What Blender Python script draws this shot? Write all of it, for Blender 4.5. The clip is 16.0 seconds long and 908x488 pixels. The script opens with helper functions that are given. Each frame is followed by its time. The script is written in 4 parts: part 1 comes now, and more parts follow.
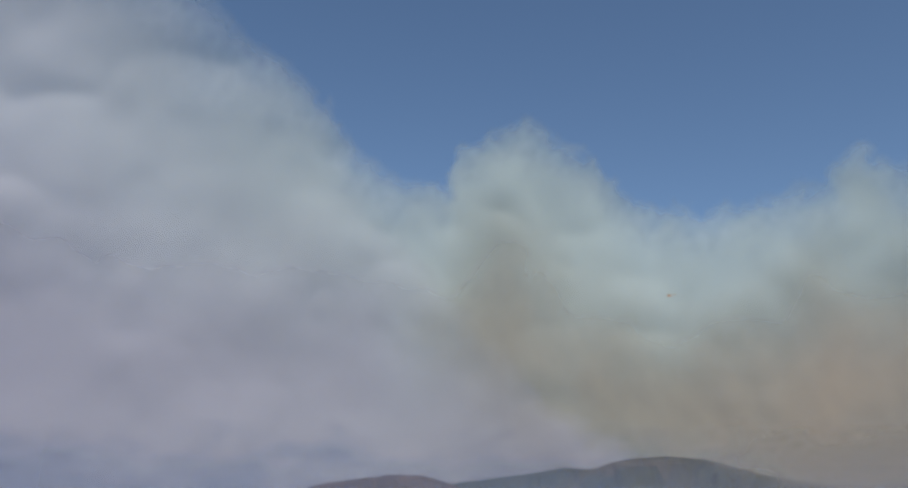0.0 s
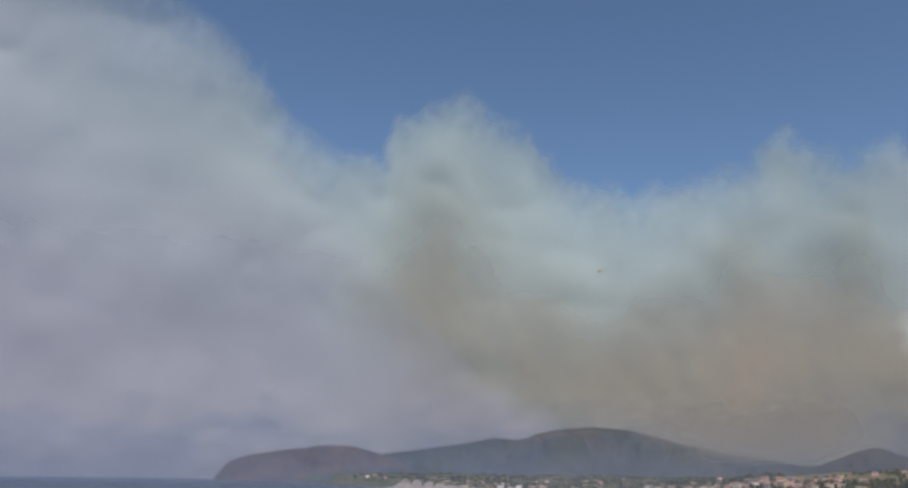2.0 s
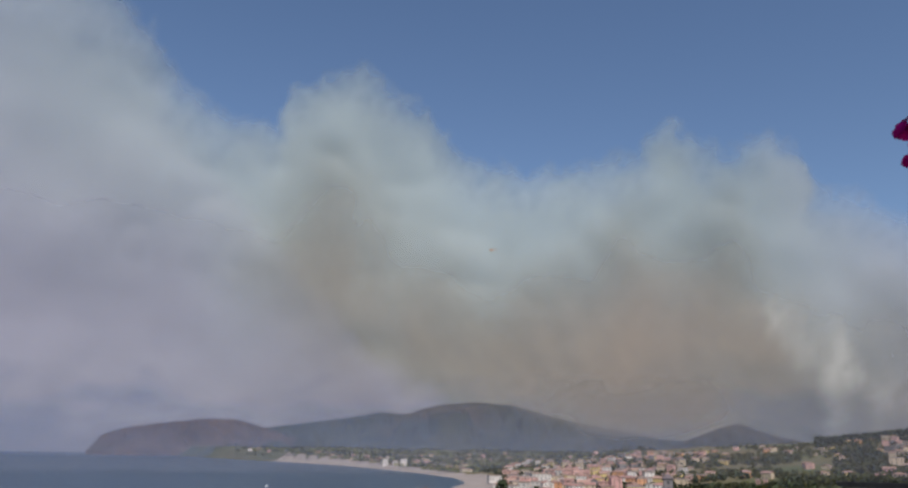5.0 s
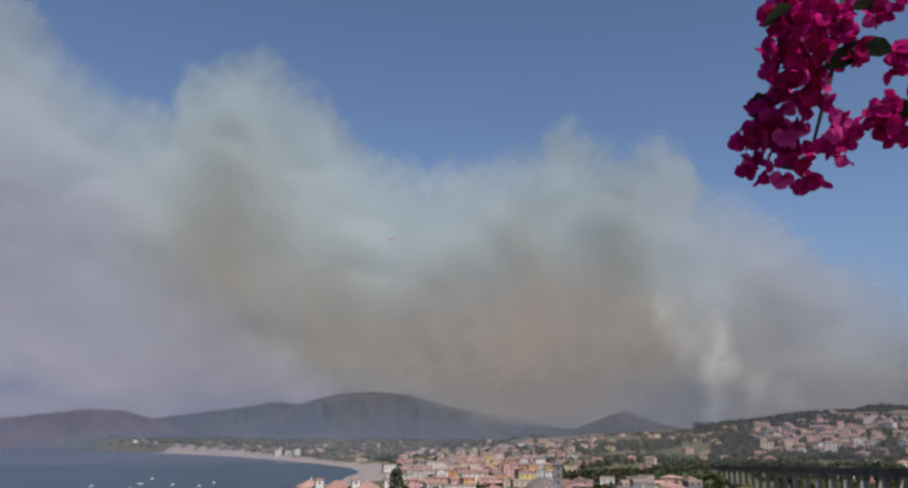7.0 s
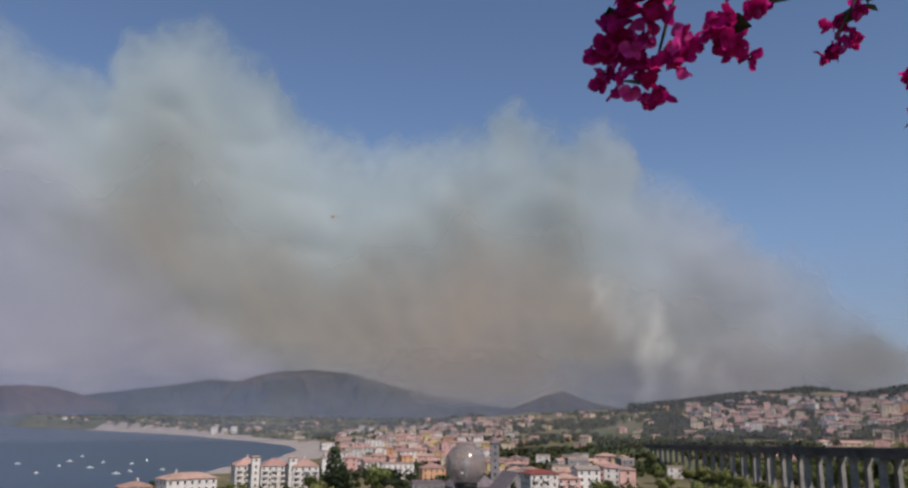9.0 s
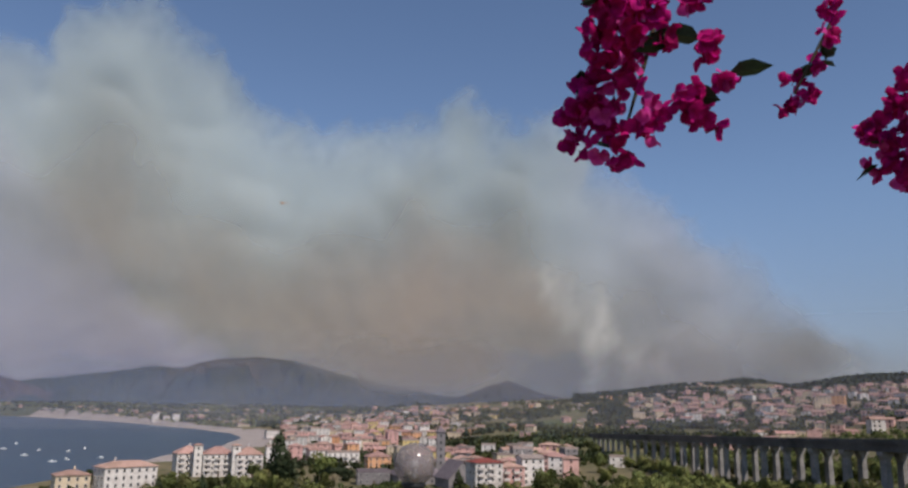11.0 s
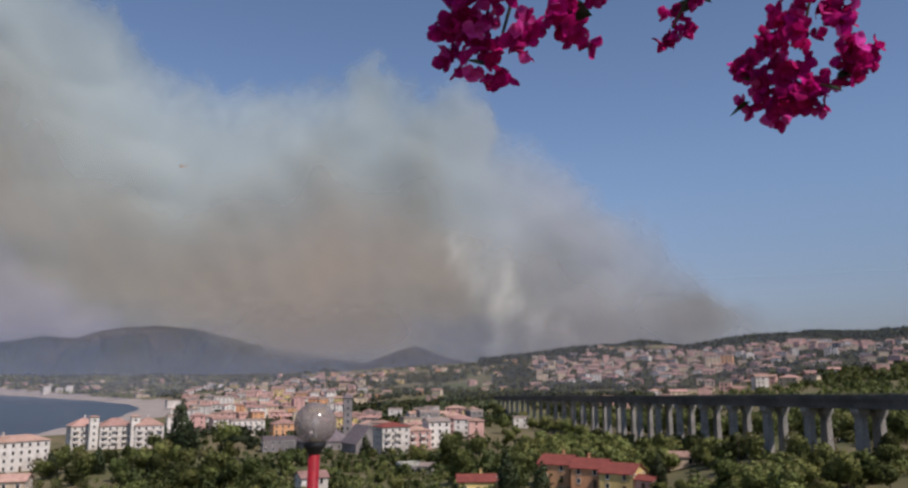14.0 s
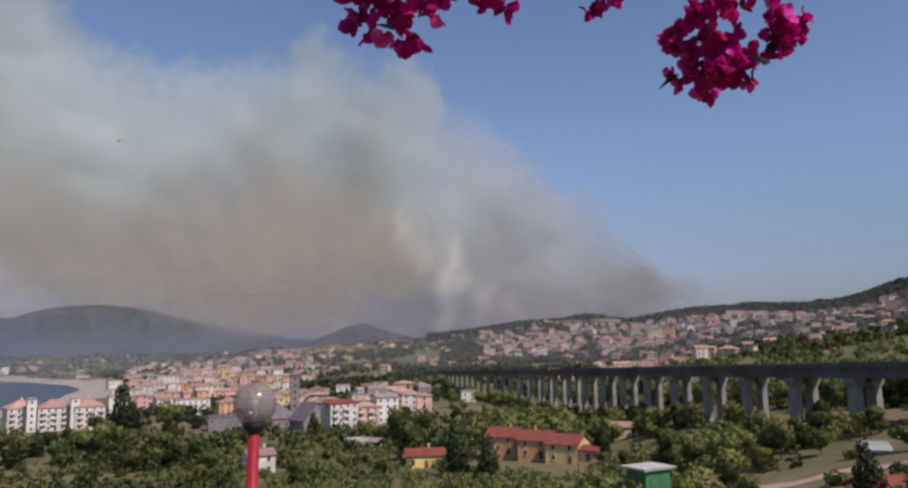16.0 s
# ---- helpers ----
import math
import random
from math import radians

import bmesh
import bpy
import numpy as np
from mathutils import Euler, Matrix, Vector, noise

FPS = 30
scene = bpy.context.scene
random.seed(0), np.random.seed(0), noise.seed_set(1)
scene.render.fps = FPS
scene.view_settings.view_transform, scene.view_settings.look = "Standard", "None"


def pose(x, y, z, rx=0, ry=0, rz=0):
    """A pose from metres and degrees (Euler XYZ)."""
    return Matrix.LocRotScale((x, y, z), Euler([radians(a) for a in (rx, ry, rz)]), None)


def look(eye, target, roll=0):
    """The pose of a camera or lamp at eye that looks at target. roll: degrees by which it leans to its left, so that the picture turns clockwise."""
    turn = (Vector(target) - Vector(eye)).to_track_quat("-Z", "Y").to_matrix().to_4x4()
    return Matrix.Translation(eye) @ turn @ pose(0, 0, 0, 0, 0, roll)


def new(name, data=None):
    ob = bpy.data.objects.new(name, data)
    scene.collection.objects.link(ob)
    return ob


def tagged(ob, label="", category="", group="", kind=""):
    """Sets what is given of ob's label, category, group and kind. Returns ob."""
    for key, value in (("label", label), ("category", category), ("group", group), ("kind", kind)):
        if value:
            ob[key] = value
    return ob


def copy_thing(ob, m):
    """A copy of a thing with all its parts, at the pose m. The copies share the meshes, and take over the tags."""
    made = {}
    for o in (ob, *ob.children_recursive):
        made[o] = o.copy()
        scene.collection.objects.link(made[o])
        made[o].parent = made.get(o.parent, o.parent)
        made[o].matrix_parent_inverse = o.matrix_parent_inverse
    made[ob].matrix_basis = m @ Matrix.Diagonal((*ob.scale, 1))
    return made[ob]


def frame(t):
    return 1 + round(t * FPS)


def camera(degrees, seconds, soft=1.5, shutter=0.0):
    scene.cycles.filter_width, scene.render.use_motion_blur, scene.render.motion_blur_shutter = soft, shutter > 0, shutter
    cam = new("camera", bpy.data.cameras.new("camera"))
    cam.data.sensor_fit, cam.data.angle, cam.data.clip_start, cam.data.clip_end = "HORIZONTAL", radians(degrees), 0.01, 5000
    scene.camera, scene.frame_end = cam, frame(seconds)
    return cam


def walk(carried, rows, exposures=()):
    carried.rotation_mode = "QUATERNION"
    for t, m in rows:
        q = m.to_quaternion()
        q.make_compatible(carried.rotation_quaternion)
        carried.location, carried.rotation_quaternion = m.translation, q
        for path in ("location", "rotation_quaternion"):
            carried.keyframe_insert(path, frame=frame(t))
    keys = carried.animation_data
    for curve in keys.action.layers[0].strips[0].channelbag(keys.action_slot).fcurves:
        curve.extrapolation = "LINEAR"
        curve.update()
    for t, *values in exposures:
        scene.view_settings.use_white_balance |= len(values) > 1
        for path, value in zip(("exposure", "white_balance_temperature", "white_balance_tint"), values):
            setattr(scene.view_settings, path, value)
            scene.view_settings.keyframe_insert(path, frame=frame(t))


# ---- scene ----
cam = camera(60.16, 16.0, soft=2.6)


def eye(x, y, z, yaw, pitch, roll):
    """A hand-held camera: turned by yaw, tilted up by pitch, leaning by roll."""
    return pose(x, y, z, 0, 0, yaw) @ pose(0, 0, 0, 90 + pitch) @ pose(0, 0, 0, 0, 0, roll)


PATH = [
    (0.0, eye(-0.123, 0.004, 45.010, 13.38, 18.21, 1.11)),
    (0.5, eye(-0.123, 0.004, 45.010, 13.57, 18.11, 0.53)),
    (1.0, eye(-0.123, 0.004, 45.010, 11.26, 17.24, 1.72)),
    (1.5, eye(-0.123, 0.004, 45.010, 9.88, 16.51, 1.06)),
    (2.0, eye(-0.123, 0.004, 45.010, 8.36, 16.29, 0.82)),
    (2.5, eye(-0.123, 0.004, 45.010, 6.87, 16.23, 0.34)),
    (3.0, eye(-0.123, 0.004, 45.010, 5.55, 15.80, 0.39)),
    (3.5, eye(-0.123, 0.004, 45.010, 4.70, 15.40, 0.78)),
    (6.0, eye(-0.123, 0.004, 45.010, -3.66, 14.31, 0.48)),
    (6.5, eye(-0.061, -0.000, 45.028, -5.58, 14.18, 0.30)),
    (7.0, eye(-0.059, 0.000, 45.021, -7.27, 13.95, 0.34)),
    (7.5, eye(-0.108, 0.001, 45.036, -8.73, 13.54, 0.39)),
    (8.0, eye(-0.015, -0.004, 45.057, -9.69, 13.29, 0.34)),
    (8.5, eye(0.266, 0.000, 44.960, -10.65, 12.71, 0.70)),
    (9.0, eye(0.059, -0.017, 44.916, -11.55, 12.50, 0.62)),
    (11.5, eye(0.015, -0.025, 45.024, -16.45, 11.41, 0.92)),
    (12.0, eye(-0.009, -0.018, 44.991, -17.66, 10.99, 0.63)),
    (12.5, eye(-0.016, -0.005, 45.007, -18.46, 10.72, 0.32)),
    (13.0, eye(-0.108, 0.014, 45.027, -18.76, 10.68, 0.44)),
    (13.5, eye(-0.156, 0.036, 45.054, -20.40, 10.17, 0.27)),
    (14.0, eye(0.089, -0.005, 44.954, -22.19, 9.34, -0.15)),
    (14.5, eye(0.138, -0.001, 44.998, -23.40, 8.42, -0.70)),
    (15.0, eye(0.078, 0.005, 44.984, -24.10, 8.02, -0.85)),
    (15.5, eye(0.162, 0.011, 45.012, -24.63, 6.39, -0.63)),
    (16.0, eye(0.157, 0.032, 44.966, -26.06, 7.54, -0.96)),
]
walk(cam, PATH, [(0.0, 0.45, 6250, 8), (4.0, 0.44, 6250, 12), (9.0, 0.42, 6300, 15), (13.0, 0.44, 6350, 16), (16.0, 0.54, 6400, 18)])

# ---- light: a high summer sun from the right and a little behind, and a clear sky ----
SUN_AZ, SUN_EL = 160.0, 50.0


def bearing(az, el=0.0, d=1.0):
    a, e = radians(az), radians(el)
    return Vector((math.sin(a) * math.cos(e) * d, math.cos(a) * math.cos(e) * d, math.sin(e) * d))


world = bpy.data.worlds.new("sky")
scene.world = world
world.use_nodes = True
wn = world.node_tree
sky = wn.nodes.new("ShaderNodeTexSky")
sky.sky_type = "NISHITA"
sky.sun_disc = False
sky.sun_elevation, sky.sun_rotation = radians(SUN_EL), radians(SUN_AZ)
sky.altitude, sky.air_density, sky.dust_density, sky.ozone_density = 50, 1.0, 0.15, 2.5
wn.nodes["Background"].inputs["Strength"].default_value = 0.073
wn.links.new(sky.outputs["Color"], wn.nodes["Background"].inputs["Color"])

sun = new("sun", bpy.data.lights.new("sun", "SUN"))
sun.data.energy, sun.data.angle, sun.data.color = 3.05, radians(0.55), (1.0, 0.91, 0.79)
sun.matrix_world = look(bearing(SUN_AZ, SUN_EL, 200), (0, 0, 0))


# ---- materials ----
def material(name, dark, light, scale=1.0, rough=0.8, bump=0.0, fine=6.0, vary=0.0, metallic=0.0, specular=0.3, stain=None, translucent=0.0):
    """Two-scale noise between two colours, with bump, optional stains and a change of value from object to object."""
    m = bpy.data.materials.new(name)
    m.use_nodes = True
    t = m.node_tree
    n, l = t.nodes, t.links
    b = n["Principled BSDF"]
    b.inputs["Roughness"].default_value = rough
    b.inputs["Metallic"].default_value = metallic
    b.inputs["Specular IOR Level"].default_value = specular
    co = n.new("ShaderNodeTexCoord")
    big = n.new("ShaderNodeTexNoise")
    big.inputs["Scale"].default_value, big.inputs["Detail"].default_value = scale, 4
    small = n.new("ShaderNodeTexNoise")
    small.inputs["Scale"].default_value, small.inputs["Detail"].default_value = scale * fine, 5
    for x in (big, small):
        l.new(co.outputs["Object"], x.inputs["Vector"])
    mix = n.new("ShaderNodeMath")
    mix.operation = "ADD"
    l.new(big.outputs["Fac"], mix.inputs[0]), l.new(small.outputs["Fac"], mix.inputs[1])
    ramp = n.new("ShaderNodeMapRange")
    ramp.inputs["From Min"].default_value, ramp.inputs["From Max"].default_value = 0.72, 1.28
    l.new(mix.outputs[0], ramp.inputs["Value"])
    c = n.new("ShaderNodeMix")
    c.data_type = "RGBA"
    c.inputs["A"].default_value, c.inputs["B"].default_value = (*dark, 1), (*light, 1)
    l.new(ramp.outputs[0], c.inputs["Factor"])
    out = c.outputs["Result"]
    if stain:
        s = n.new("ShaderNodeTexNoise")
        s.inputs["Scale"].default_value, s.inputs["Detail"].default_value = scale * 0.35, 6
        l.new(co.outputs["Object"], s.inputs["Vector"])
        r = n.new("ShaderNodeMapRange")
        r.inputs["From Min"].default_value, r.inputs["From Max"].default_value = 0.5, 0.68
        l.new(s.outputs["Fac"], r.inputs["Value"])
        c2 = n.new("ShaderNodeMix")
        c2.data_type = "RGBA"
        c2.inputs["B"].default_value = (*stain, 1)
        l.new(r.outputs[0], c2.inputs["Factor"]), l.new(out, c2.inputs["A"])
        out = c2.outputs["Result"]
    if vary:
        info = n.new("ShaderNodeObjectInfo")
        hsv = n.new("ShaderNodeHueSaturation")
        v = n.new("ShaderNodeMapRange")
        v.inputs["To Min"].default_value, v.inputs["To Max"].default_value = 1 - vary, 1 + vary
        l.new(info.outputs["Random"], v.inputs["Value"]), l.new(v.outputs[0], hsv.inputs["Value"])
        hue = n.new("ShaderNodeMath")
        hue.operation = "PINGPONG"
        hue.inputs[1].default_value = 0.09
        shift = n.new("ShaderNodeMapRange")
        shift.inputs["From Max"].default_value = 0.09
        shift.inputs["To Min"].default_value, shift.inputs["To Max"].default_value = 0.5 - vary * 0.05, 0.5 + vary * 0.05
        l.new(info.outputs["Random"], hue.inputs[0]), l.new(hue.outputs[0], shift.inputs["Value"]), l.new(shift.outputs[0], hsv.inputs["Hue"])
        l.new(out, hsv.inputs["Color"])
        out = hsv.outputs["Color"]
    l.new(out, b.inputs["Base Color"])
    if bump:
        bp = n.new("ShaderNodeBump")
        bp.inputs["Strength"].default_value = bump
        l.new(mix.outputs[0], bp.inputs["Height"]), l.new(bp.outputs[0], b.inputs["Normal"])
    if translucent:
        tr = n.new("ShaderNodeBsdfTranslucent")
        ms = n.new("ShaderNodeMixShader")
        ms.inputs[0].default_value = translucent
        l.new(out, tr.inputs["Color"])
        l.new(b.outputs[0], ms.inputs[1]), l.new(tr.outputs[0], ms.inputs[2])
        l.new(ms.outputs[0], n["Material Output"].inputs["Surface"])
    return m


def smoke_material(name, share):
    """Thin smoke: scatters sun and sky both ways, and lets through what its density leaves."""
    m = bpy.data.materials.new(name)
    m.use_nodes = True
    t = m.node_tree
    n, l = t.nodes, t.links
    n.remove(n["Principled BSDF"])
    tint, dens = n.new("ShaderNodeVertexColor"), n.new("ShaderNodeAttribute")
    tint.layer_name = "tint"
    dens.attribute_name = "smoke_amount"
    d, tr, cl = n.new("ShaderNodeBsdfDiffuse"), n.new("ShaderNodeBsdfTranslucent"), n.new("ShaderNodeBsdfTransparent")
    a, b = n.new("ShaderNodeMixShader"), n.new("ShaderNodeMixShader")
    a.inputs[0].default_value = share
    l.new(tint.outputs["Color"], d.inputs["Color"]), l.new(tint.outputs["Color"], tr.inputs["Color"])
    l.new(d.outputs[0], a.inputs[1]), l.new(tr.outputs[0], a.inputs[2])
    l.new(dens.outputs["Fac"], b.inputs[0]), l.new(cl.outputs[0], b.inputs[1]), l.new(a.outputs[0], b.inputs[2])
    l.new(b.outputs[0], n["Material Output"].inputs["Surface"])
    return m


GRASS = material("dry_grass", (0.075, 0.08, 0.032), (0.20, 0.155, 0.085), 0.012, 0.95, 0.0, 14.0, stain=(0.07, 0.095, 0.03))
SAND = material("beach_sand", (0.25, 0.215, 0.195), (0.37, 0.32, 0.29), 0.03, 0.95, 0.0, 9.0)
SCRUB = material("hill_scrub", (0.035, 0.05, 0.025), (0.11, 0.11, 0.065), 0.004, 0.95, 0.0, 8.0, stain=(0.13, 0.11, 0.085))
WOODS = material("mountain_woods", (0.010, 0.017, 0.012), (0.055, 0.06, 0.04), 0.0035, 0.95, 0.0, 6.0, stain=(0.085, 0.07, 0.055))
HEADLAND = material("bare_headland", (0.045, 0.03, 0.028), (0.13, 0.085, 0.07), 0.004, 0.95, 0.0, 7.0, stain=(0.035, 0.04, 0.03))
LEAF = material("tree_leaf", (0.052, 0.072, 0.020), (0.15, 0.165, 0.05), 0.8, 0.7, 0.0, 5.0, 0.45, stain=(0.075, 0.10, 0.03), translucent=0.4)
PINE = material("dark_leaf", (0.024, 0.038, 0.018), (0.075, 0.095, 0.04), 0.8, 0.7, 0.0, 5.0, 0.3, translucent=0.22)
OLIVE = material("olive_leaf", (0.115, 0.145, 0.04), (0.24, 0.26, 0.085), 0.8, 0.7, 0.0, 5.0, 0.3, stain=(0.21, 0.18, 0.075), translucent=0.35)
BARK = material("bark", (0.05, 0.035, 0.025), (0.14, 0.10, 0.07), 2.0, 0.95, 0.4)
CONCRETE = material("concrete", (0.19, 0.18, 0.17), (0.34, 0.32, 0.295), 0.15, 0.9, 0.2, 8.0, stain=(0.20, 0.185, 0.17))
# The deck's shade is put into this darker copy of the concrete.
DARK_CONCRETE = material("shade_toned_concrete", (0.075, 0.073, 0.072), (0.14, 0.135, 0.13), 0.15, 0.9, 0.2, 8.0, stain=(0.055, 0.053, 0.052))
ASPHALT = material("asphalt", (0.04, 0.04, 0.042), (0.07, 0.07, 0.07), 0.3, 0.9)
STEEL = material("guard_rail_steel", (0.14, 0.145, 0.15), (0.22, 0.22, 0.23), 0.5, 0.55, 0.0, 6.0, metallic=0.6)
GLASS = material("dark_window", (0.02, 0.024, 0.03), (0.05, 0.055, 0.06), 0.6, 0.15, 0.0, 3.0, 0.4, specular=0.6)
RED_PAINT = material("red_paint", (0.20, 0.011, 0.018), (0.34, 0.018, 0.03), 3.0, 0.4, 0.05, 8.0, stain=(0.2, 0.02, 0.02))
WALLS = [material("wall_" + k, a, b, 0.35, 0.9, 0.05, 7.0, 0.12, stain=s) for k, a, b, s in (
    ("white", (0.54, 0.50, 0.46), (0.74, 0.70, 0.65), (0.44, 0.39, 0.35)),
    ("cream", (0.50, 0.40, 0.28), (0.66, 0.54, 0.39), (0.40, 0.32, 0.24)),
    ("yellow", (0.58, 0.44, 0.17), (0.72, 0.56, 0.25), (0.48, 0.36, 0.16)),
    ("pink", (0.54, 0.31, 0.27), (0.68, 0.43, 0.38), (0.42, 0.26, 0.23)),
    ("orange", (0.52, 0.27, 0.14), (0.66, 0.37, 0.20), (0.42, 0.24, 0.14)),
    ("grey", (0.18, 0.165, 0.165), (0.28, 0.26, 0.26), (0.15, 0.14, 0.14)))]
WHITE, CREAM, YELLOW, PINK, ORANGE, GREY = WALLS
TILE = material("roof_tile", (0.29, 0.165, 0.135), (0.45, 0.285, 0.24), 0.6, 0.9, 0.3, 9.0, 0.25, stain=(0.26, 0.16, 0.125))
TILE_RED = material("red_roof_tile", (0.14, 0.036, 0.03), (0.25, 0.07, 0.052), 0.6, 0.9, 0.3, 9.0, stain=(0.24, 0.06, 0.05))
SLAB = material("flat_roof", (0.24, 0.19, 0.165), (0.40, 0.33, 0.29), 0.4, 0.9, 0.1, 8.0, 0.25)
DARK_ROOF = material("dark_roof", (0.11, 0.092, 0.10), (0.20, 0.165, 0.175), 0.4, 0.8, 0.1, 8.0)
GREEN_PAINT = material("green_metal", (0.03, 0.12, 0.05), (0.06, 0.19, 0.085), 0.8, 0.55, 0.05)
PALE_ROOF = material("pale_sheet_roof", (0.36, 0.35, 0.31), (0.50, 0.49, 0.44), 0.8, 0.6)
DIRT = material("pink_dirt", (0.30, 0.19, 0.15), (0.46, 0.32, 0.27), 0.4, 0.95, 0.2, 7.0, stain=(0.26, 0.17, 0.12))
COURT = material("court_surface", (0.26, 0.28, 0.25), (0.36, 0.38, 0.34), 0.3, 0.85, 0.05, 8.0, stain=(0.22, 0.24, 0.21))
BLACK = material("black_plastic", (0.012, 0.012, 0.013), (0.03, 0.03, 0.03), 5.0, 0.4)
HULL = material("boat_hull", (0.62, 0.62, 0.60), (0.8, 0.8, 0.78), 1.0, 0.4)
BRACT = material("bougainvillea_bract", (0.30, 0.004, 0.10), (0.62, 0.012, 0.235), 18.0, 0.85, 0.1, 3.0, 0.3, specular=0.1, translucent=0.4)
BRACT_PALE = material("pale_bract", (0.60, 0.03, 0.30), (0.85, 0.12, 0.48), 18.0, 0.85, 0.1, 3.0, 0.2, specular=0.1, translucent=0.45)
TWIG = material("twig", (0.035, 0.03, 0.02), (0.09, 0.075, 0.05), 30.0, 0.9)
FLOWER_LEAF = material("vine_leaf", (0.012, 0.022, 0.012), (0.035, 0.06, 0.025), 20.0, 0.5, translucent=0.2)

sea_mat = material("sea_water", (0.010, 0.040, 0.086), (0.018, 0.056, 0.108), 0.004, 0.3, 0.0, 20.0, specular=0.22)
_n, _l = sea_mat.node_tree.nodes, sea_mat.node_tree.links
_w = _n.new("ShaderNodeTexNoise")
_w.inputs["Scale"].default_value, _w.inputs["Detail"].default_value = 0.25, 6
_b = _n.new("ShaderNodeBump")
_b.inputs["Strength"].default_value, _b.inputs["Distance"].default_value = 0.6, 1.0
_c = _n.new("ShaderNodeTexCoord")
_l.new(_c.outputs["Object"], _w.inputs["Vector"]), _l.new(_w.outputs["Fac"], _b.inputs["Height"])
_l.new(_b.outputs[0], _n["Principled BSDF"].inputs["Normal"])

# the lamp globe: smoky, half clear plastic
globe_mat = bpy.data.materials.new("smoky_globe")
globe_mat.use_nodes = True
_n, _l = globe_mat.node_tree.nodes, globe_mat.node_tree.links
_p = _n["Principled BSDF"]
_p.inputs["Base Color"].default_value, _p.inputs["Roughness"].default_value = (0.30, 0.26, 0.25, 1), 0.16
_t, _m = _n.new("ShaderNodeBsdfTransparent"), _n.new("ShaderNodeMixShader")
_t.inputs["Color"].default_value = (0.80, 0.78, 0.78, 1)
_z = _n.new("ShaderNodeTexNoise")
_z.inputs["Scale"].default_value, _z.inputs["Detail"].default_value = 6.0, 5
_r = _n.new("ShaderNodeMapRange")
_r.inputs["To Min"].default_value, _r.inputs["To Max"].default_value = 0.38, 0.66
_l.new(_z.outputs["Fac"], _r.inputs["Value"]), _l.new(_r.outputs[0], _m.inputs[0])
_l.new(_t.outputs[0], _m.inputs[1]), _l.new(_p.outputs[0], _m.inputs[2]), _l.new(_m.outputs[0], _n["Material Output"].inputs["Surface"])


# ---- builders ----
def mesh_of(name, verts, faces, mats, which=None, smooth=False):
    me = bpy.data.meshes.new(name)
    me.from_pydata([tuple(v) for v in verts], [], [tuple(f) for f in faces])
    for m in mats if isinstance(mats, (list, tuple)) else [mats]:
        me.materials.append(m)
    if which is not None:
        me.polygons.foreach_set("material_index", list(which))
    if smooth:
        me.polygons.foreach_set("use_smooth", [True] * len(me.polygons))
    me.update()
    return me


def part(name, me, parent, m=None, label=""):
    """One mesh object under a thing or a part."""
    ob = new(name, me)
    ob.parent = parent
    if m is not None:
        ob.matrix_basis = m
    return tagged(ob, label)


def thing(name, m, label, category, group="", me=None, kind=""):
    ob = new(name, me)
    ob.matrix_basis = m
    return tagged(ob, label, category, group, kind)


def box(w, d, h, x=0.0, y=0.0, z=0.0):
    """Corners and faces of a box that stands on z, centred on x, y."""
    v = [(x + i * w / 2, y + j * d / 2, z + k * h) for k in (0, 1) for j in (-1, 1) for i in (-1, 1)]
    return v, [(0, 2, 3, 1), (4, 5, 7, 6), (0, 1, 5, 4), (2, 6, 7, 3), (0, 4, 6, 2), (1, 3, 7, 5)]


def joined(*pieces):
    v, f = [], []
    for pv, pf in pieces:
        k = len(v)
        v += list(pv)
        f += [tuple(i + k for i in q) for q in pf]
    return v, f


def lathe(profile, n=16):
    v, f = [], []
    for r, z in profile:
        v += [(r * math.cos(2 * math.pi * i / n), r * math.sin(2 * math.pi * i / n), z) for i in range(n)]
    for k in range(len(profile) - 1):
        f += [(k * n + i, k * n + (i + 1) % n, (k + 1) * n + (i + 1) % n, (k + 1) * n + i) for i in range(n)]
    return v, f


def tube(points, radii, n=6):
    v, f = [], []
    pts = [Vector(p) for p in points]
    for k, p in enumerate(pts):
        d = (pts[min(k + 1, len(pts) - 1)] - pts[max(k - 1, 0)]).normalized()
        a = d.orthogonal().normalized()
        b = d.cross(a)
        v += [p + (a * math.cos(2 * math.pi * i / n) + b * math.sin(2 * math.pi * i / n)) * radii[k] for i in range(n)]
    for k in range(len(pts) - 1):
        f += [(k * n + i, k * n + (i + 1) % n, (k + 1) * n + (i + 1) % n, (k + 1) * n + i) for i in range(n)]
    return v, f


def interp(x, pairs):
    return np.interp(x, [p[0] for p in pairs], [p[1] for p in pairs])


def ease(x):
    x = np.clip(x, 0, 1)
    return x * x * (3 - 2 * x)


